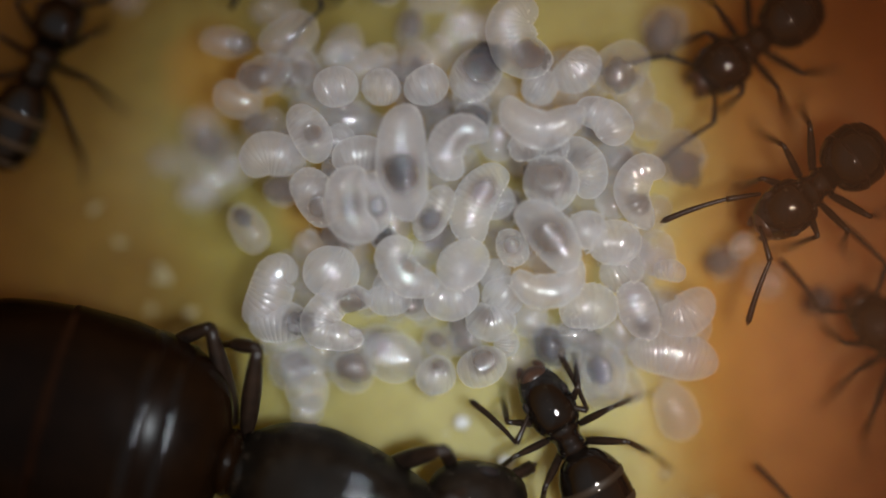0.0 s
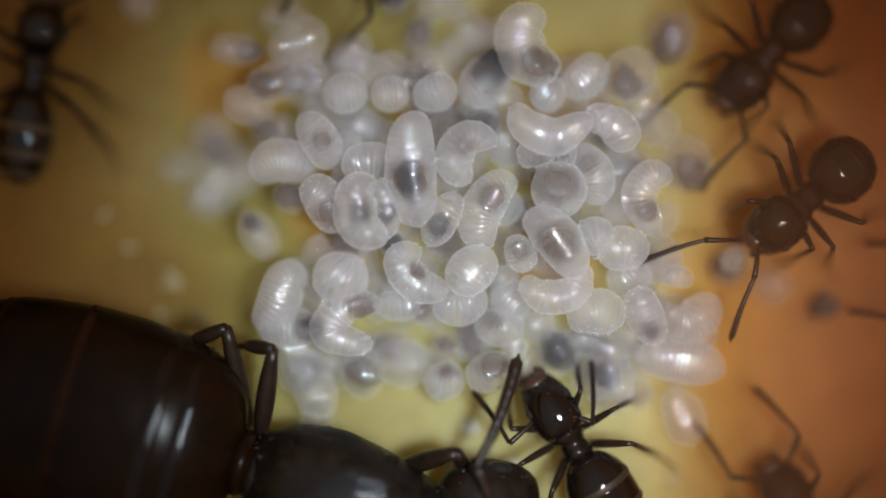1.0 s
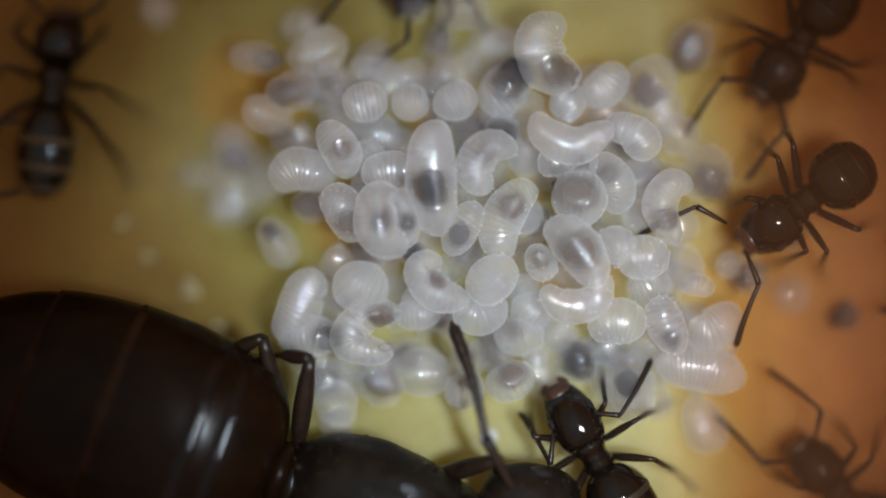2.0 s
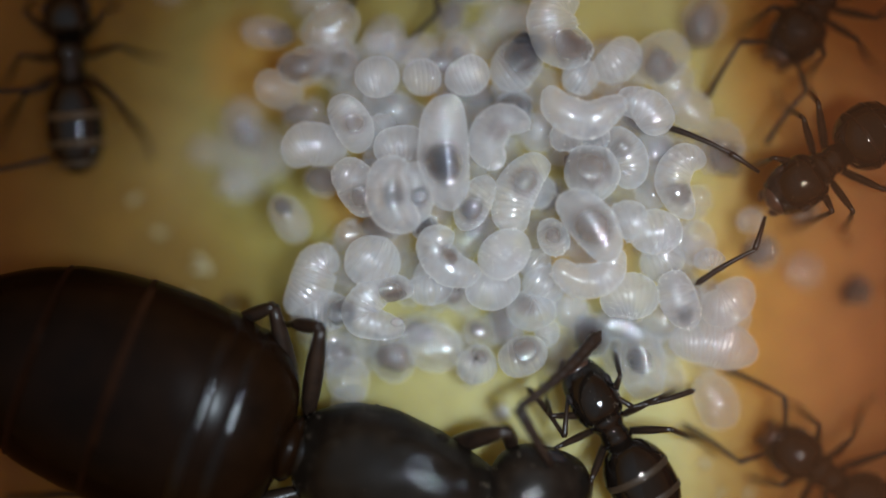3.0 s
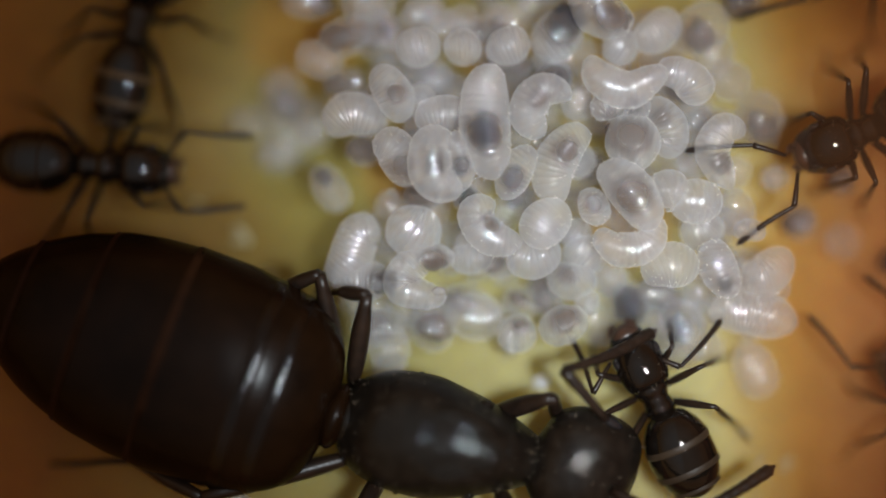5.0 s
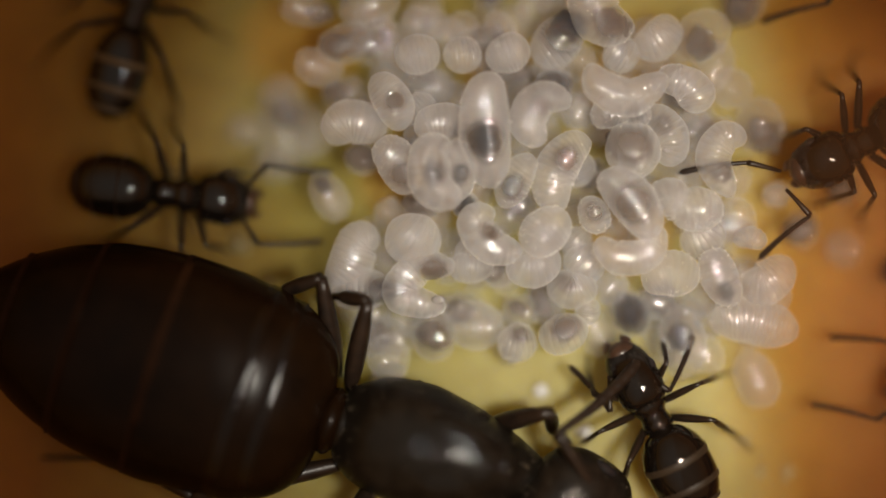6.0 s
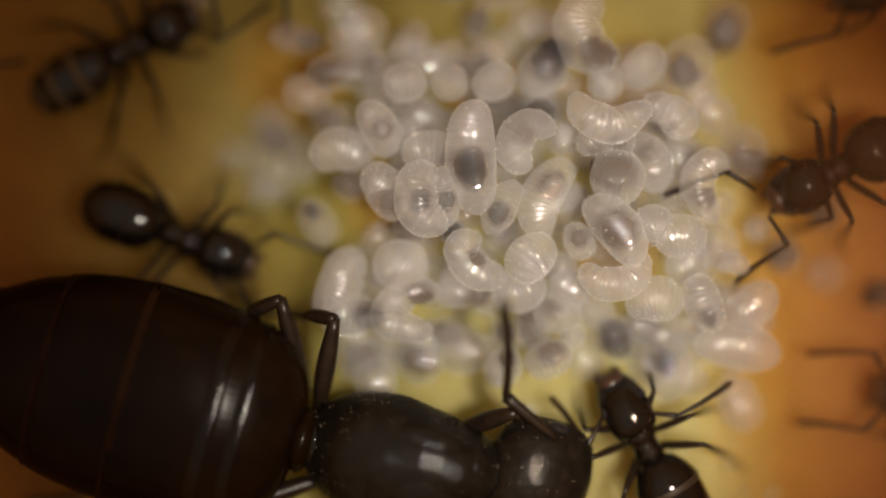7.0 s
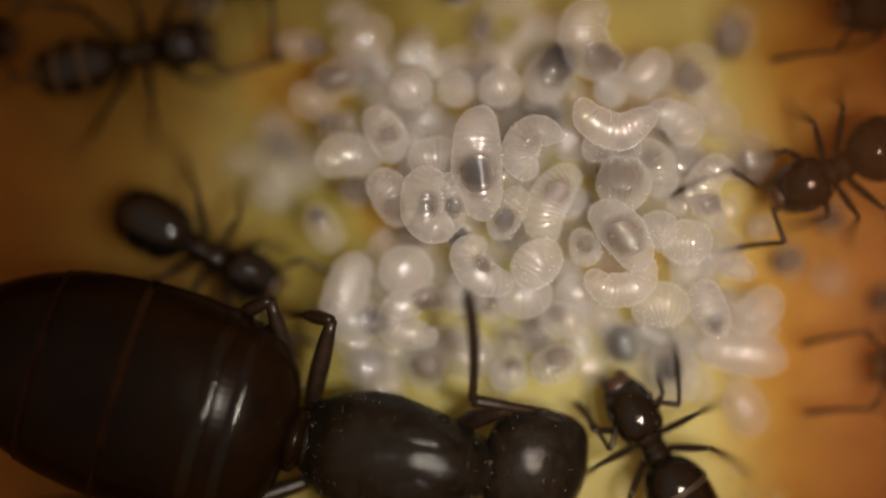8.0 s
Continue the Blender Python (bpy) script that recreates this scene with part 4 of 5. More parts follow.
def crumb(x, y, r, seed):
    rng = random.Random(seed)
    v, f = [], []
    for _ in range(4):
        bv, bf = ball((rng.uniform(-r, r), rng.uniform(-r, r), r * 0.4), (r * rng.uniform(0.4, 0.8), r * rng.uniform(0.3, 0.6), r * 0.45), 8)
        f += [tuple(i + len(v) for i in face) for face in bf]
        v += bv
    ob = new("crumb", mesh_from("crumb", v, f, MAT_CRUMB))
    ob.matrix_basis = mm(x, y, floor_height(x, y) + 0.02)
    tagged(ob, "tiny pale translucent crumb on the floor", "crumb", "crumbs")


bead(0.862, -2.690, 0.125)
bead(1.503, -3.305, 0.133)
bead(-3.706, -4.543, 0.167)
bead(3.894, -0.914, 0.083)
bead(-1.567, -1.225, 0.142, 0.80, 'glassy bead added to make a bright glint between the larvae')
bead(-0.679, -1.299, 0.108, 1.00, 'glassy bead added to make a bright glint between the larvae')
bead(-1.464, -1.206, 0.083, 0.85, 'glassy bead added to make a bright glint between the larvae')
bead(0.420, -2.177, 0.108, 0.55, 'glassy bead added to make a bright glint between the larvae')
bead(0.549, -1.855, 0.075, 0.85, 'glassy bead added to make a bright glint between the larvae')
bead(1.536, -1.461, 0.092, 0.75, 'glassy bead added to make a bright glint between the larvae')
bead(2.647, 0.874, 0.067, 1.10, 'glassy bead added to make a bright glint between the larvae')
crumb(-3.706, -0.444, 0.117, 1)
crumb(-4.799, 0.521, 0.083, 2)
crumb(-3.279, -1.033, 0.083, 3)
crumb(-4.364, 0.051, 0.075, 4)
crumb(4.628, -3.988, 0.100, 5)
crumb(3.937, -3.493, 0.075, 6)
crumb(4.236, -3.920, 0.083, 7)
crumb(-3.877, -1.016, 0.075, 8)
crumb(0.649, -2.852, 0.058, 9)
crumb(2.955, -3.322, 0.067, 10)


# ---- everything that moves ----
def gait(legs, start, end, swing=14.0, beat=0.4):
    """Alternating tripods: hips swing while the ant walks between two times."""
    for i, leg in enumerate(legs):
        base = leg.matrix_basis.copy()
        side = -1 if i < 3 else 1
        sign = 1 if (i % 2) == 0 else -1
        rows = [(0.0, base.copy())]
        t, k = start, 0
        while t < end:
            a = swing * (1 if k % 2 else -1) * sign
            rows.append((t, base @ pose(0, 0, 0, 0, 0, a * side)))
            t, k = t + beat, k + 1
        rows += [(end, base.copy()), (8.0, base.copy())] if end < 7.9 else [(8.0, base.copy())]
        rows = [r for j, r in enumerate(rows) if j == 0 or r[0] > rows[j - 1][0] + 0.02]
        walk(leg, rows)


def motions():
    walk(W_FRONT, [
        (0, mm(2.384, -2.820, 0.000, 119.1)),
        (0.5, mm(2.384, -2.878, 0.000, 119.9)),
        (1, mm(2.336, -2.815, 0.000, 122.0)),
        (1.5, mm(2.397, -2.832, 0.000, 120.0)),
        (1.7, mm(2.328, -2.845, 0.000, 120.1)),
        (2.8, mm(2.437, -2.847, 0.000, 120.5)),
        (3, mm(2.427, -2.844, 0.000, 120.1)),
        (3.5, mm(2.459, -2.818, 0.000, 116.7)),
        (4, mm(2.476, -2.836, 0.000, 116.9)),
        (4.5, mm(2.468, -2.839, 0.000, 115.8)),
        (4.7, mm(2.500, -2.837, 0.000, 115.4)),
        (5.8, mm(2.420, -2.917, 0.000, 115.9)),
        (6, mm(2.440, -2.951, 0.000, 117.1)),
        (6.5, mm(2.487, -2.896, 0.000, 116.3)),
        (7, mm(2.541, -3.034, 0.000, 118.3)),
        (7.5, mm(2.556, -2.956, 0.000, 118.7)),
        (8, mm(2.567, -2.982, 0.000, 119.6)),
    ])
    walk(W_EAST, [
        (0, mm(5.997, 0.801, -0.500, -142.6)),
        (0.5, mm(5.761, 0.712, -0.500, -136.2)),
        (1, mm(5.744, 0.678, -0.500, -140.3)),
        (1.5, mm(5.393, 0.803, -0.500, -145.0)),
        (1.7, mm(5.373, 0.773, -0.500, -145.0)),
        (2.8, mm(5.579, 0.924, -0.500, -147.4)),
        (3, mm(5.588, 0.993, -0.500, -145.2)),
        (3.5, mm(5.527, 1.119, -0.500, -154.3)),
        (4, mm(5.477, 1.148, -0.500, -160.6)),
        (4.5, mm(5.482, 1.076, -0.500, -158.6)),
        (4.7, mm(5.530, 1.053, -0.500, -157.8)),
        (5.8, mm(5.413, 0.961, -0.500, -158.8)),
        (6, mm(5.432, 0.948, -0.500, -155.1)),
        (6.5, mm(5.357, 0.927, -0.500, -155.3)),
        (7, mm(5.350, 0.954, -0.500, -153.4)),
        (7.5, mm(5.313, 1.110, -0.500, -151.8)),
        (8, mm(5.293, 1.068, -0.500, -154.2)),
    ])
    walk(W_TOP, [
        (0, mm(5.156, 2.933, -0.500, -144.3)),
        (0.5, mm(5.266, 2.923, -0.500, -133.8)),
        (1, mm(5.297, 2.858, -0.500, -133.2)),
        (1.5, mm(5.398, 3.012, -0.500, -130.2)),
        (1.7, mm(5.443, 3.072, -0.500, -127.1)),
        (2.8, mm(5.494, 3.390, -0.500, -127.6)),
        (3, mm(5.564, 3.370, -0.500, -127.1)),
        (3.5, mm(5.649, 3.234, -0.500, -137.8)),
        (4, mm(5.473, 3.505, -0.500, -162.3)),
        (4.5, mm(5.427, 3.470, -0.500, -175.4)),
        (4.7, mm(5.579, 3.693, -0.500, -167.0)),
        (5.8, mm(5.843, 3.944, -0.500, -167.9)),
        (6.5, mm(6.481, 3.839, -0.500, -161.6)),
        (7, mm(6.427, 3.858, -0.500, -167.0)),
        (7.5, mm(6.514, 3.773, -0.500, -167.9)),
        (8, mm(6.470, 3.597, -0.500, -173.9)),
    ])
    walk(W_LOW, [
        (0, mm(6.009, -5.303, -0.500, 122.7)),
        (0.5, mm(6.031, -4.479, -0.500, 122.2)),
        (1, mm(5.868, -4.091, -0.500, 121.6)),
        (1.5, mm(6.107, -3.795, -0.500, 126.2)),
        (1.7, mm(6.136, -3.530, -0.500, 127.6)),
        (2.8, mm(5.784, -3.585, -0.500, 144.5)),
        (3, mm(5.677, -3.591, -0.500, 145.0)),
        (3.5, mm(5.793, -3.444, -0.500, 145.8)),
        (4, mm(5.947, -3.427, -0.500, 116.3)),
        (4.5, mm(6.313, -3.189, -0.500, 112.4)),
        (4.7, mm(6.424, -3.137, -0.500, 116.0)),
        (5.8, mm(7.096, -2.789, -0.500, 159.4)),
        (6, mm(7.108, -2.810, -0.500, 166.0)),
        (6.5, mm(7.101, -2.435, -0.500, 176.5)),
        (7, mm(7.136, -2.469, -0.500, 172.9)),
        (7.5, mm(7.146, -2.258, -0.500, 180.0)),
        (8, mm(7.057, -1.846, -0.500, 183.6)),
    ])
    walk(W_SIDE, [
        (0, mm(7.332, -1.625, -0.500, 125.1)),
        (0.5, mm(8.179, -1.049, -0.500, 144.9)),
        (1, mm(8.755, -0.819, -0.500, 166.8)),
        (1.7, mm(8.878, -0.398, -0.500, 173.7)),
        (4.5, mm(8.832, -0.451, -0.500, 180.0)),
        (8, mm(8.670, -0.223, -0.500, 183.2)),
    ])
    walk(W_BAND, [
        (0, mm(-5.472, 2.684, -0.660, 66.8)),
        (0.5, mm(-5.667, 2.865, -0.660, 79.2)),
        (1, mm(-5.727, 2.671, -0.660, 80.9)),
        (1.5, mm(-5.651, 2.628, -0.660, 81.6)),
        (1.7, mm(-5.709, 2.600, -0.660, 79.7)),
        (2.8, mm(-5.712, 2.596, -0.660, 94.0)),
        (3, mm(-5.638, 2.596, -0.660, 93.9)),
        (3.5, mm(-5.268, 2.762, -0.660, 74.7)),
        (4, mm(-5.019, 2.792, -0.660, 67.2)),
        (4.5, mm(-4.934, 2.799, -0.660, 66.3)),
        (4.7, mm(-5.070, 2.733, -0.660, 74.4)),
        (5.8, mm(-5.357, 2.948, -0.660, 78.1)),
        (6, mm(-5.237, 3.043, -0.660, 73.7)),
        (6.5, mm(-5.140, 2.900, -0.660, 52.3)),
        (7, mm(-5.199, 2.880, -0.660, 29.1)),
        (7.5, mm(-5.141, 2.956, -0.660, 17.5)),
        (8, mm(-5.151, 2.885, -0.660, 11.6)),
    ])
    walk(W_WEST, [
        (0, mm(-8.479, 1.528, -0.660, 0.0)),
        (2.8, mm(-8.287, 1.393, -0.660, 2.9)),
        (3.5, mm(-7.356, 1.648, -0.660, 8.5)),
        (4, mm(-7.039, 1.759, -0.660, 13.8)),
        (4.5, mm(-6.398, 0.645, -0.660, 1.4)),
        (4.7, mm(-6.182, 0.615, -0.660, -3.7)),
        (5.8, mm(-4.713, 0.301, -0.660, -4.9)),
        (6, mm(-4.582, 0.257, -0.660, -7.0)),
        (6.5, mm(-4.435, 0.090, -0.660, -15.5)),
        (7, mm(-4.354, -0.018, -0.660, -21.5)),
        (7.5, mm(-4.146, -0.048, -0.660, -21.9)),
        (8, mm(-4.041, -0.164, -0.660, -27.6)),
    ])
    walk(W_NORTH, [
        (0, mm(-0.790, 4.785, -0.500, -134.0)),
        (0.5, mm(-0.007, 4.571, -0.500, -138.1)),
        (1, mm(-0.164, 4.756, -0.500, -135.0)),
        (1.5, mm(-0.224, 4.548, -0.500, -139.2)),
        (1.7, mm(0.140, 4.478, -0.500, -143.7)),
        (2.8, mm(0.345, 4.549, -0.500, -135.0)),
        (4.7, mm(-0.828, 5.354, -0.500, -119.1)),
        (6.5, mm(-2.817, 5.389, -0.500, -95.7)),
        (7.5, mm(-3.617, 5.009, -0.500, -90.0)),
        (8, mm(-3.741, 4.883, -0.500, -87.1)),
    ])
    walk(W_CORNER, [
        (0, mm(-9.579, 3.849, -0.660, -2.9)),
        (5.8, mm(-10.031, 3.050, -0.660, -2.9)),
        (7, mm(-8.918, 3.328, -0.660, -5.7)),
        (7.5, mm(-8.525, 3.325, -0.660, -5.7)),
        (8, mm(-8.163, 3.225, -0.660, -7.1)),
    ])
    walk(QUEEN, [
        (0, mm(-2.413, -3.303, 0.000, -12.0)),
        (0.5, mm(-2.389, -3.303, 0.000, -12.5)),
        (1, mm(-2.362, -3.246, 0.000, -12.8)),
        (1.5, mm(-2.143, -3.237, 0.000, -12.0)),
        (1.7, mm(-2.097, -3.272, 0.000, -12.0)),
        (2.8, mm(-2.114, -3.157, 0.000, -12.5)),
        (3, mm(-2.126, -3.165, 0.000, -12.5)),
        (3.5, mm(-2.122, -3.187, 0.000, -12.5)),
        (4, mm(-2.113, -3.204, 0.000, -12.5)),
        (4.5, mm(-2.052, -3.142, 0.000, -12.0)),
        (4.7, mm(-2.069, -3.148, 0.000, -12.0)),
        (5.8, mm(-2.076, -3.131, 0.000, -15.0)),
        (6, mm(-2.126, -3.091, 0.000, -15.0)),
        (6.5, mm(-2.135, -3.002, 0.000, -11.0)),
        (7, mm(-2.362, -3.001, 0.000, -10.0)),
        (7.5, mm(-2.486, -2.952, 0.000, -9.5)),
        (8, mm(-2.571, -2.920, 0.000, -9.0)),
    ])
    walk(Q_GASTER, [
        (0, mm(-0.151, 0.098, 1.000, -2.5)),
        (0.5, mm(-0.151, 0.098, 1.000, -2.0)),
        (1, mm(-0.151, 0.098, 1.000, -2.4)),
        (1.5, mm(-0.151, 0.098, 1.000, -9.0)),
        (1.7, mm(-0.151, 0.098, 1.000, -8.5)),
        (2.8, mm(-0.130, 0.000, 1.000, -7.0)),
        (3, mm(-0.130, 0.000, 1.000, -7.0)),
        (3.5, mm(-0.130, 0.000, 1.000, -7.0)),
        (4, mm(-0.130, 0.000, 1.000, -6.5)),
        (4.5, mm(-0.130, 0.000, 1.000, -8.0)),
        (4.7, mm(-0.130, 0.000, 1.000, -8.3)),
        (5.8, mm(-0.130, 0.000, 1.000, -3.0)),
        (6, mm(-0.130, 0.000, 1.000, -3.2)),
        (6.5, mm(-0.130, 0.000, 1.000, -6.0)),
        (7, mm(-0.130, 0.000, 1.000, -5.5)),
        (7.5, mm(-0.130, 0.000, 1.000, -7.0)),
        (8, mm(-0.130, 0.000, 1.000, -7.5)),
    ])
    walk(Q_HEAD, [
        (0, mm(3.441, 0.021, 1.050, 1.0)),
        (0.5, mm(3.473, 0.051, 1.050, 1.5)),
        (1, mm(3.437, 0.112, 1.050, 1.8)),
        (1.5, mm(3.519, 0.142, 1.050, 1.0)),
        (1.7, mm(3.473, 0.158, 1.050, 1.0)),
        (2.8, mm(3.456, 0.041, 1.050, -1.5)),
        (3, mm(3.450, -0.002, 1.050, -5.5)),
        (3.5, mm(3.450, 0.111, 1.050, -5.5)),
        (4, mm(3.462, 0.118, 1.050, -5.5)),
        (4.5, mm(3.403, 0.246, 1.050, -2.0)),
        (4.7, mm(3.465, 0.218, 1.050, -6.0)),
        (5.8, mm(3.541, -0.296, 1.050, -20.0)),
        (6, mm(3.516, -0.287, 1.050, -20.0)),
        (6.5, mm(3.440, -0.038, 1.050, -11.0)),
        (7, mm(3.312, 0.088, 1.050, -8.0)),
        (7.5, mm(3.348, 0.190, 1.050, -8.5)),
        (8, mm(3.351, 0.189, 1.050, -7.0)),
    ])
    middle = Q_LEGS[1].matrix_basis.copy()
    walk(Q_LEGS[1], [(t, middle @ pose(0, 0, 0, 0, 0, a)) for t, a in ((0, 0), (6.5, 0), (7, -4), (7.5, -7), (8, -8.5))])
    walk(Q_FEELERS[0][0], [
        (0, mm(4.014, -0.111, 1.450, -31.3, -14.0)),
        (2.8, mm(4.223, -0.121, 1.450, -28.9, -14.0)),
        (4, mm(4.172, 0.103, 1.450, -32.5, -14.0)),
        (4.5, mm(3.931, 0.192, 1.450, -24.9, -14.0)),
        (4.7, mm(4.033, 0.094, 1.450, -29.4, -14.0)),
        (5.25, mm(3.964, -0.408, 1.450, 19.0, -14.0)),
        (5.8, mm(3.894, -0.910, 1.450, 67.4, -14.0)),
        (6, mm(3.743, -0.669, 1.450, 5.5, -14.0)),
        (6.5, mm(3.990, -0.364, 1.450, -37.8, -14.0)),
        (8, mm(4.220, -0.387, 1.450, -39.8, -14.0)),
    ])
    walk(Q_FEELERS[0][1], [
        (0, mm(1.000, 0.000, 0.000, 11.4, 18.0)),
        (2.8, mm(1.000, 0.000, 0.000, 9.6, 18.0)),
        (4, mm(1.000, 0.000, 0.000, 41.9, 18.0)),
        (4.5, mm(1.000, 0.000, 0.000, 76.4, 18.0)),
        (4.7, mm(1.000, 0.000, 0.000, 73.7, 18.0)),
        (5.25, mm(1.000, 0.000, 0.000, 11.5, 18.0)),
        (5.8, mm(1.000, 0.000, 0.000, -50.7, 18.0)),
        (6, mm(1.000, 0.000, 0.000, 9.2, 18.0)),
        (6.5, mm(1.000, 0.000, 0.000, 20.4, 18.0)),
        (8, mm(1.000, 0.000, 0.000, 24.4, 18.0)),
    ])
    walk(Q_FEELERS[1][0], [
        (0, mm(3.954, 0.222, 1.450, 172.3, -14.0)),
        (1, mm(3.739, 0.087, 1.450, 125.4, -14.0)),
        (1.5, mm(3.463, 0.553, 1.450, 128.6, -14.0)),
        (1.7, mm(3.246, 0.513, 1.450, 126.2, -14.0)),
        (2.8, mm(3.534, 0.660, 1.450, 145.8, -14.0)),
        (3, mm(3.601, 0.625, 1.450, 131.7, -14.0)),
        (3.5, mm(3.521, 0.713, 1.450, 130.1, -14.0)),
        (4, mm(3.534, 0.785, 1.450, 148.2, -14.0)),
        (4.5, mm(3.368, 0.790, 1.450, 150.8, -14.0)),
        (4.7, mm(3.565, 0.956, 1.450, 142.4, -14.0)),
        (5.8, mm(3.797, 0.131, 1.450, 145.6, -14.0)),
        (6, mm(3.765, 0.079, 1.450, 137.0, -14.0)),
        (6.5, mm(3.546, 0.447, 1.450, 142.4, -14.0)),
        (7, mm(3.511, 0.694, 1.450, 149.6, -14.0)),
        (7.5, mm(3.341, 0.923, 1.450, 166.0, -14.0)),
        (8, mm(3.316, 1.002, 1.450, 178.6, -14.0)),
    ])
    walk(Q_FEELERS[1][1], [
        (0, mm(1.000, 0.000, 0.000, -158.2, 18.0)),
        (0.5, mm(1.000, 0.000, 0.000, -106.7, 18.0)),
        (1, mm(1.000, 0.000, 0.000, -55.2, 18.0)),
        (1.5, mm(1.000, 0.000, 0.000, -47.6, 18.0)),
        (1.7, mm(1.000, 0.000, 0.000, -18.7, 18.0)),
        (2.8, mm(1.000, 0.000, 0.000, -49.9, 18.0)),
        (3, mm(1.000, 0.000, 0.000, -92.1, 18.0)),
        (3.5, mm(1.000, 0.000, 0.000, -93.4, 18.0)),
        (4, mm(1.000, 0.000, 0.000, -41.3, 18.0)),
        (4.5, mm(1.000, 0.000, 0.000, -83.2, 18.0)),
        (4.7, mm(1.000, 0.000, 0.000, -91.4, 18.0)),
        (5.25, mm(1.000, 0.000, 0.000, -168.2, 18.0)),
        (5.8, mm(1.000, 0.000, 0.000, -245.0, 18.0)),
        (5.9, mm(1.000, 0.000, 0.000, -171.0, 18.0)),
        (6, mm(1.000, 0.000, 0.000, -97.0, 18.0)),
        (6.5, mm(1.000, 0.000, 0.000, -145.6, 18.0)),
        (6.75, mm(1.000, 0.000, 0.000, -97.0, -7.0)),
        (7, mm(1.000, 0.000, 0.000, -48.5, -32.0)),
        (7.5, mm(1.000, 0.000, 0.000, -83.2, -29.0)),
        (8, mm(1.000, 0.000, 0.000, -79.3, -24.0)),
    ])
    walk(WF_FEELERS[0][0], [
        (0, mm(0.537, -0.055, 0.950, -130.4, -12.0)),
        (0.5, mm(0.677, -0.196, 0.950, -150.1, -12.0)),
        (1, mm(0.482, -0.087, 0.950, -141.7, -12.0)),
        (1.5, mm(0.628, -0.064, 0.950, -134.1, -12.0)),
        (1.7, mm(0.612, -0.216, 0.950, -125.3, -12.0)),
        (2.8, mm(0.557, -0.123, 0.950, -142.3, -12.0)),
        (3, mm(0.573, -0.176, 0.950, -152.0, -12.0)),
        (3.5, mm(0.496, -0.227, 0.950, -151.7, -12.0)),
        (4, mm(0.595, -0.250, 0.950, -143.4, -12.0)),
        (4.5, mm(0.564, -0.251, 0.950, -145.6, -12.0)),
        (4.7, mm(0.618, -0.217, 0.950, -137.2, -12.0)),
        (5.8, mm(0.600, -0.095, 0.950, -139.9, -12.0)),
        (6, mm(0.637, -0.127, 0.950, -153.9, -12.0)),
        (6.5, mm(0.673, -0.134, 0.950, -157.5, -12.0)),
        (7, mm(0.408, -0.183, 0.950, -123.5, -12.0)),
        (7.5, mm(0.504, -0.153, 0.950, -140.5, -12.0)),
        (8, mm(0.620, -0.226, 0.950, -125.9, -12.0)),
    ])
    walk(WF_FEELERS[0][1], [
        (0, mm(0.520, 0.000, 0.000, 125.2, 16.0)),
        (0.5, mm(0.520, 0.000, 0.000, 125.5, 16.0)),
        (1, mm(0.520, 0.000, 0.000, 107.8, 16.0)),
        (1.25, mm(0.520, 0.000, 0.000, 66.5, 16.0)),
        (1.5, mm(0.520, 0.000, 0.000, 25.1, 16.0)),
        (1.7, mm(0.520, 0.000, 0.000, 63.6, 16.0)),
        (2.8, mm(0.520, 0.000, 0.000, 47.1, 16.0)),
        (3, mm(0.520, 0.000, 0.000, 42.4, 16.0)),
        (3.5, mm(0.520, 0.000, 0.000, 37.9, 16.0)),
        (4, mm(0.520, 0.000, 0.000, 49.0, 16.0)),
        (4.5, mm(0.520, 0.000, 0.000, 51.4, 16.0)),
        (4.7, mm(0.520, 0.000, 0.000, 53.5, 16.0)),
        (5.8, mm(0.520, 0.000, 0.000, 105.7, 16.0)),
        (6, mm(0.520, 0.000, 0.000, 99.4, 16.0)),
        (6.5, mm(0.520, 0.000, 0.000, 95.7, 16.0)),
        (7, mm(0.520, 0.000, 0.000, 31.4, 16.0)),
        (7.5, mm(0.520, 0.000, 0.000, 111.2, 16.0)),
        (8, mm(0.520, 0.000, 0.000, 97.2, 16.0)),
    ])
    walk(WF_FEELERS[1][0], [
        (0, mm(0.595, 0.281, 0.950, 127.0, -12.0)),
        (0.5, mm(0.648, 0.247, 0.950, 129.2, -12.0)),
        (1, mm(0.546, 0.282, 0.950, 98.6, -12.0)),
        (1.5, mm(0.617, 0.318, 0.950, 131.5, -12.0)),
        (1.7, mm(0.584, 0.324, 0.950, 144.7, -12.0)),
        (2.8, mm(0.622, 0.317, 0.950, 135.0, -12.0)),
        (3, mm(0.651, 0.358, 0.950, 143.9, -12.0)),
        (3.5, mm(0.652, 0.355, 0.950, 131.5, -12.0)),
        (4, mm(0.776, 0.347, 0.950, 106.7, -12.0)),
        (4.5, mm(0.763, 0.346, 0.950, 114.7, -12.0)),
        (4.7, mm(0.723, 0.390, 0.950, 115.1, -12.0)),
        (5.8, mm(0.718, 0.350, 0.950, 156.8, -12.0)),
        (6, mm(0.766, 0.321, 0.950, 152.9, -12.0)),
        (6.5, mm(0.639, 0.391, 0.950, 137.0, -12.0)),
        (7, mm(0.631, 0.347, 0.950, 122.9, -12.0)),
        (7.5, mm(0.513, 0.255, 0.950, 138.8, -12.0)),
        (8, mm(0.589, 0.215, 0.950, 133.7, -12.0)),
    ])
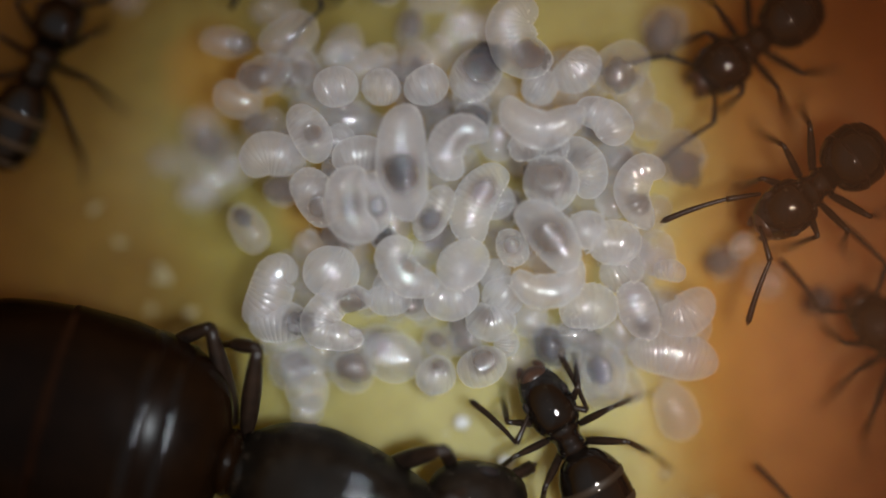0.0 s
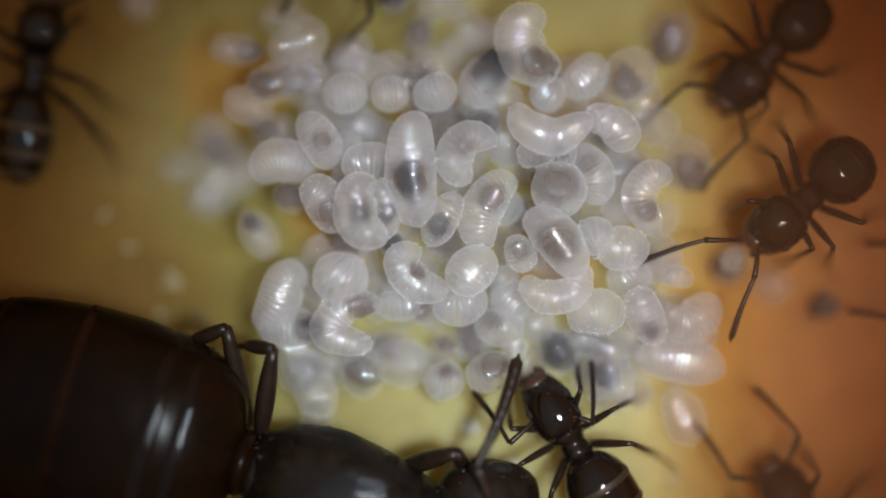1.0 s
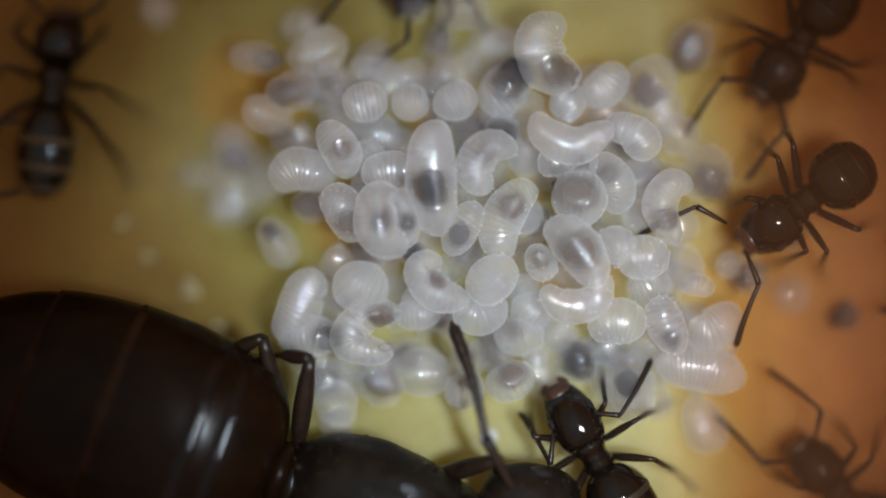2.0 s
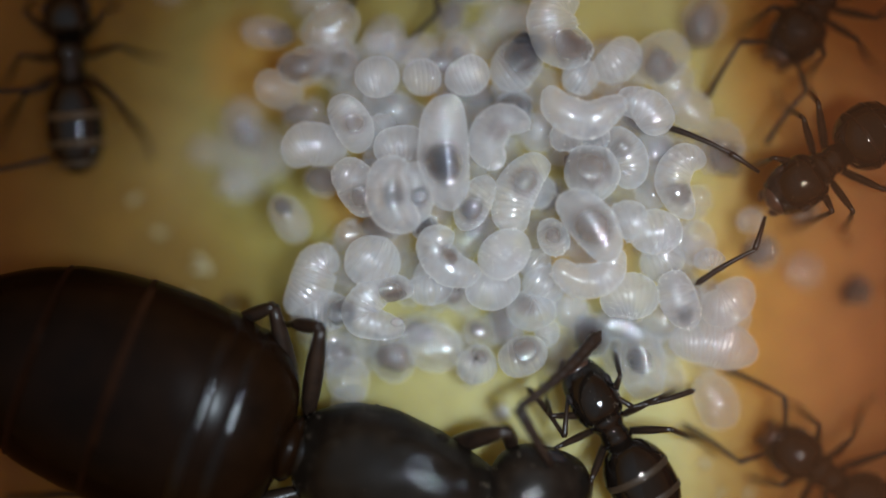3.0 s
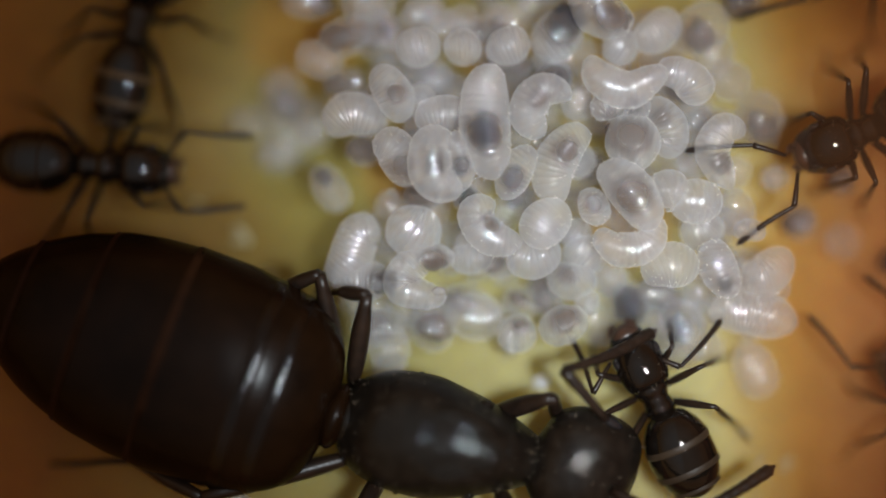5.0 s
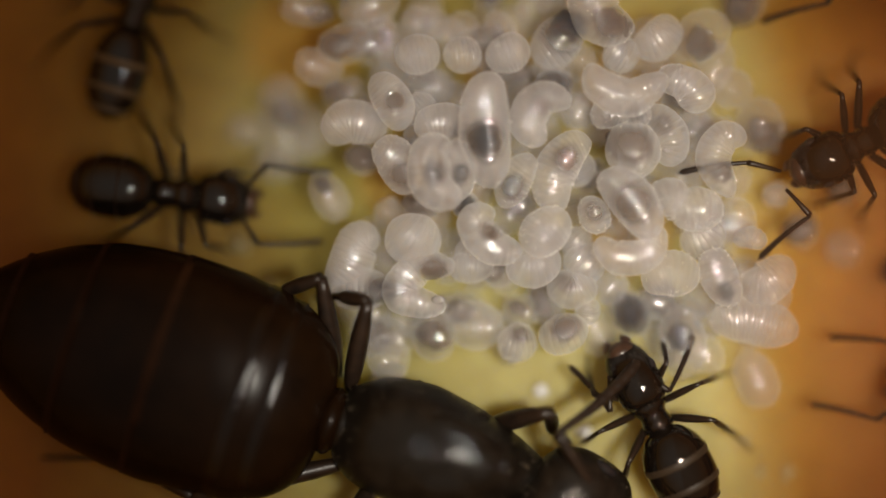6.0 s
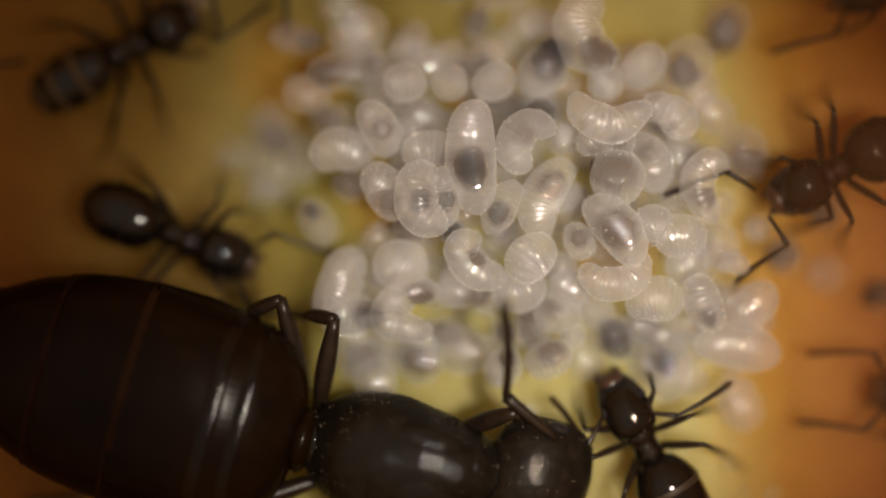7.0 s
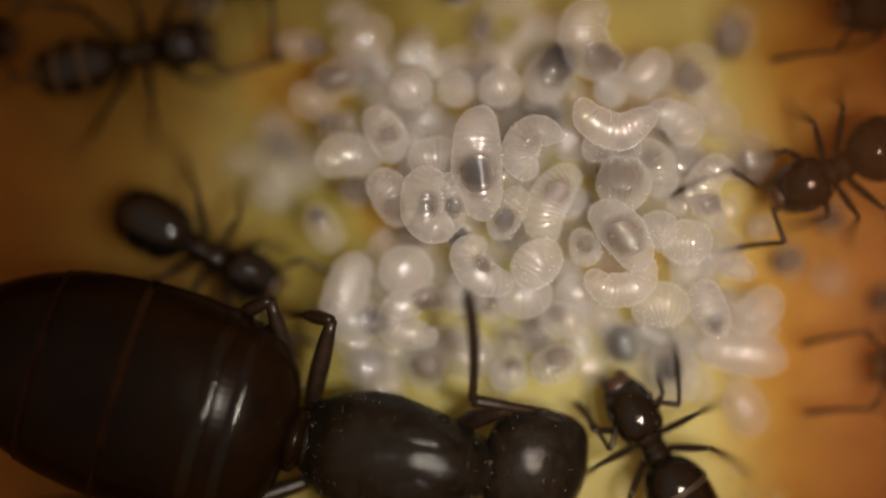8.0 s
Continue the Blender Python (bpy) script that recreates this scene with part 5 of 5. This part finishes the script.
    walk(WF_FEELERS[1][1], [
        (0, mm(0.520, 0.000, 0.000, -118.9, 16.0)),
        (0.5, mm(0.520, 0.000, 0.000, -118.2, 16.0)),
        (1, mm(0.520, 0.000, 0.000, -105.6, 16.0)),
        (1.5, mm(0.520, 0.000, 0.000, -144.4, 16.0)),
        (1.7, mm(0.520, 0.000, 0.000, -156.0, 16.0)),
        (2.8, mm(0.520, 0.000, 0.000, -137.2, 16.0)),
        (3, mm(0.520, 0.000, 0.000, -147.1, 16.0)),
        (3.5, mm(0.520, 0.000, 0.000, -142.0, 16.0)),
        (4, mm(0.520, 0.000, 0.000, -139.6, 16.0)),
        (4.5, mm(0.520, 0.000, 0.000, -140.1, 16.0)),
        (4.7, mm(0.520, 0.000, 0.000, -136.7, 16.0)),
        (5.8, mm(0.520, 0.000, 0.000, -153.5, 16.0)),
        (6, mm(0.520, 0.000, 0.000, -148.9, 16.0)),
        (6.5, mm(0.520, 0.000, 0.000, -124.3, 16.0)),
        (7, mm(0.520, 0.000, 0.000, -126.6, 16.0)),
        (7.5, mm(0.520, 0.000, 0.000, -135.9, 16.0)),
        (8, mm(0.520, 0.000, 0.000, -138.3, 16.0)),
    ])
    walk(WE_FEELERS[0][0], [
        (0, mm(0.687, -0.417, 1.400, -28.6, -10.0)),
        (0.5, mm(0.967, -0.208, 1.400, -34.3, -10.0)),
        (1, mm(1.085, -0.187, 1.400, -39.7, -10.0)),
        (1.5, mm(1.108, -0.179, 1.400, -54.4, -10.0)),
        (1.7, mm(1.087, -0.385, 1.400, -65.0, -10.0)),
        (2.8, mm(0.975, -0.414, 1.400, -54.4, -10.0)),
        (3, mm(0.882, -0.480, 1.400, -66.9, -10.0)),
        (3.5, mm(0.911, -0.281, 1.400, -80.0, -10.0)),
        (4, mm(0.940, -0.245, 1.400, -48.2, -10.0)),
        (4.5, mm(1.109, -0.192, 1.400, -39.9, -10.0)),
        (4.7, mm(1.152, -0.145, 1.400, -36.8, -10.0)),
        (5.8, mm(1.156, -0.068, 1.400, -44.4, -10.0)),
        (6, mm(1.173, -0.131, 1.400, -38.4, -10.0)),
        (6.5, mm(1.229, -0.062, 1.400, -26.8, -10.0)),
        (7, mm(1.154, -0.279, 1.400, -57.5, -10.0)),
        (7.5, mm(1.169, -0.237, 1.400, -25.7, -10.0)),
        (8, mm(1.136, -0.272, 1.400, -56.7, -10.0)),
    ])
    walk(WE_FEELERS[0][1], [
        (0, mm(0.520, 0.000, 0.000, 5.3, 14.0)),
        (0.5, mm(0.520, 0.000, 0.000, 7.5, 14.0)),
        (1, mm(0.520, 0.000, 0.000, 14.6, 14.0)),
        (1.5, mm(0.520, 0.000, 0.000, 15.3, 14.0)),
        (1.7, mm(0.520, 0.000, 0.000, 53.7, 14.0)),
        (2.8, mm(0.520, 0.000, 0.000, 35.8, 14.0)),
        (3, mm(0.520, 0.000, 0.000, 3.0, 14.0)),
        (3.5, mm(0.520, 0.000, 0.000, 10.2, 14.0)),
        (4, mm(0.520, 0.000, 0.000, 15.8, 14.0)),
        (4.5, mm(0.520, 0.000, 0.000, 10.3, 14.0)),
        (4.7, mm(0.520, 0.000, 0.000, 12.0, 14.0)),
        (5.8, mm(0.520, 0.000, 0.000, 20.7, 14.0)),
        (6, mm(0.520, 0.000, 0.000, 17.0, 14.0)),
        (6.5, mm(0.520, 0.000, 0.000, 10.2, 14.0)),
        (7, mm(0.520, 0.000, 0.000, 49.2, 14.0)),
        (7.5, mm(0.520, 0.000, 0.000, -5.2, 14.0)),
        (8, mm(0.520, 0.000, 0.000, 52.5, 14.0)),
    ])
    walk(WE_FEELERS[1][0], [
        (0, mm(0.980, -0.041, 1.400, 67.5, -10.0)),
        (0.5, mm(0.864, 0.022, 1.400, 33.1, -10.0)),
        (1, mm(0.889, 0.038, 1.400, 40.9, -10.0)),
        (1.5, mm(1.084, 0.137, 1.400, 67.5, -10.0)),
        (1.7, mm(1.069, 0.079, 1.400, 69.9, -10.0)),
        (2.8, mm(1.068, 0.195, 1.400, 96.1, -10.0)),
        (3, mm(1.181, 0.106, 1.400, 36.4, -10.0)),
        (3.5, mm(1.017, 0.138, 1.400, 41.3, -10.0)),
        (4, mm(1.004, 0.252, 1.400, 59.3, -10.0)),
        (4.5, mm(0.942, 0.153, 1.400, 48.2, -10.0)),
        (4.7, mm(1.058, 0.192, 1.400, 53.8, -10.0)),
        (5.8, mm(1.105, 0.184, 1.400, 74.0, -10.0)),
        (6, mm(1.216, 0.144, 1.400, 106.3, -10.0)),
        (6.5, mm(1.092, 0.203, 1.400, 103.2, -10.0)),
        (7, mm(1.153, 0.150, 1.400, 95.4, -10.0)),
        (7.5, mm(1.094, 0.103, 1.400, 80.3, -10.0)),
        (8, mm(1.093, 0.123, 1.400, 82.7, -10.0)),
    ])
    walk(WE_FEELERS[1][1], [
        (0, mm(0.520, 0.000, 0.000, -39.9, 14.0)),
        (0.5, mm(0.520, 0.000, 0.000, -21.5, 14.0)),
        (1, mm(0.520, 0.000, 0.000, -16.1, 14.0)),
        (1.5, mm(0.520, 0.000, 0.000, -44.2, 14.0)),
        (1.7, mm(0.520, 0.000, 0.000, -33.8, 14.0)),
        (2.8, mm(0.520, 0.000, 0.000, -108.1, 14.0)),
        (3, mm(0.520, 0.000, 0.000, -47.7, 14.0)),
        (3.5, mm(0.520, 0.000, 0.000, -26.3, 14.0)),
        (4, mm(0.520, 0.000, 0.000, -58.1, 14.0)),
        (4.5, mm(0.520, 0.000, 0.000, -30.6, 14.0)),
        (4.7, mm(0.520, 0.000, 0.000, -44.1, 14.0)),
        (5.8, mm(0.520, 0.000, 0.000, -68.7, 14.0)),
        (6, mm(0.520, 0.000, 0.000, -98.5, 14.0)),
        (6.5, mm(0.520, 0.000, 0.000, -116.8, 14.0)),
        (7, mm(0.520, 0.000, 0.000, -94.3, 14.0)),
        (7.5, mm(0.520, 0.000, 0.000, -89.7, 14.0)),
        (8, mm(0.520, 0.000, 0.000, -109.2, 14.0)),
    ])
    walk(WT_FEELERS[0][1], [(t, mm(0.520, 0.000, 0.000, a, 16.0)) for t, a in ((0, 26), (0.5, 33), (1.5, 55), (8, 60))])
    walk(CARRIED, [
        (0, mm(5.016, -0.012, 0.250, 30.0)),
        (0.5, mm(4.817, -0.147, 0.250, 30.0)),
        (1, mm(4.817, -0.121, 0.250, 20.0)),
        (1.5, mm(4.456, -0.058, 0.250, 20.0)),
        (1.7, mm(4.385, -0.088, 0.250, 20.0)),
        (2.8, mm(4.630, 0.138, 0.250, 10.0)),
        (3, mm(4.562, 0.233, 0.250, 5.0)),
        (3.5, mm(4.461, 0.475, 0.250, 0.0)),
        (4, mm(4.377, 0.577, 0.250, 0.0)),
        (4.5, mm(4.382, 0.512, 0.250, -5.0)),
        (4.7, mm(4.365, 0.475, 0.250, -5.0)),
        (5.8, mm(4.352, 0.293, 0.250, -10.0)),
        (6, mm(4.362, 0.286, 0.250, -10.0)),
        (6.5, mm(4.318, 0.191, 0.250, -10.0)),
        (7, mm(4.333, 0.163, 0.250, -10.0)),
        (7.5, mm(4.310, 0.298, 0.250, -10.0)),
        (8, mm(4.318, 0.269, 0.250, -10.0)),
    ])
    gait(WB_LEGS, 0.0, 7.5, 13, 0.45)
    gait(WW_LEGS, 2.8, 8.0, 16, 0.35)
    gait(WT_LEGS, 0.0, 8.0, 13, 0.40)
    gait(WL_LEGS, 0.0, 8.0, 14, 0.40)
    gait(WS_LEGS, 0.0, 1.8, 16, 0.30)
    gait(WN_LEGS, 0.0, 8.0, 13, 0.50)
    gait(WE_LEGS, 0.0, 8.0, 8, 0.50)
    gait(WF_LEGS, 0.0, 8.0, 4, 0.70)


motions()
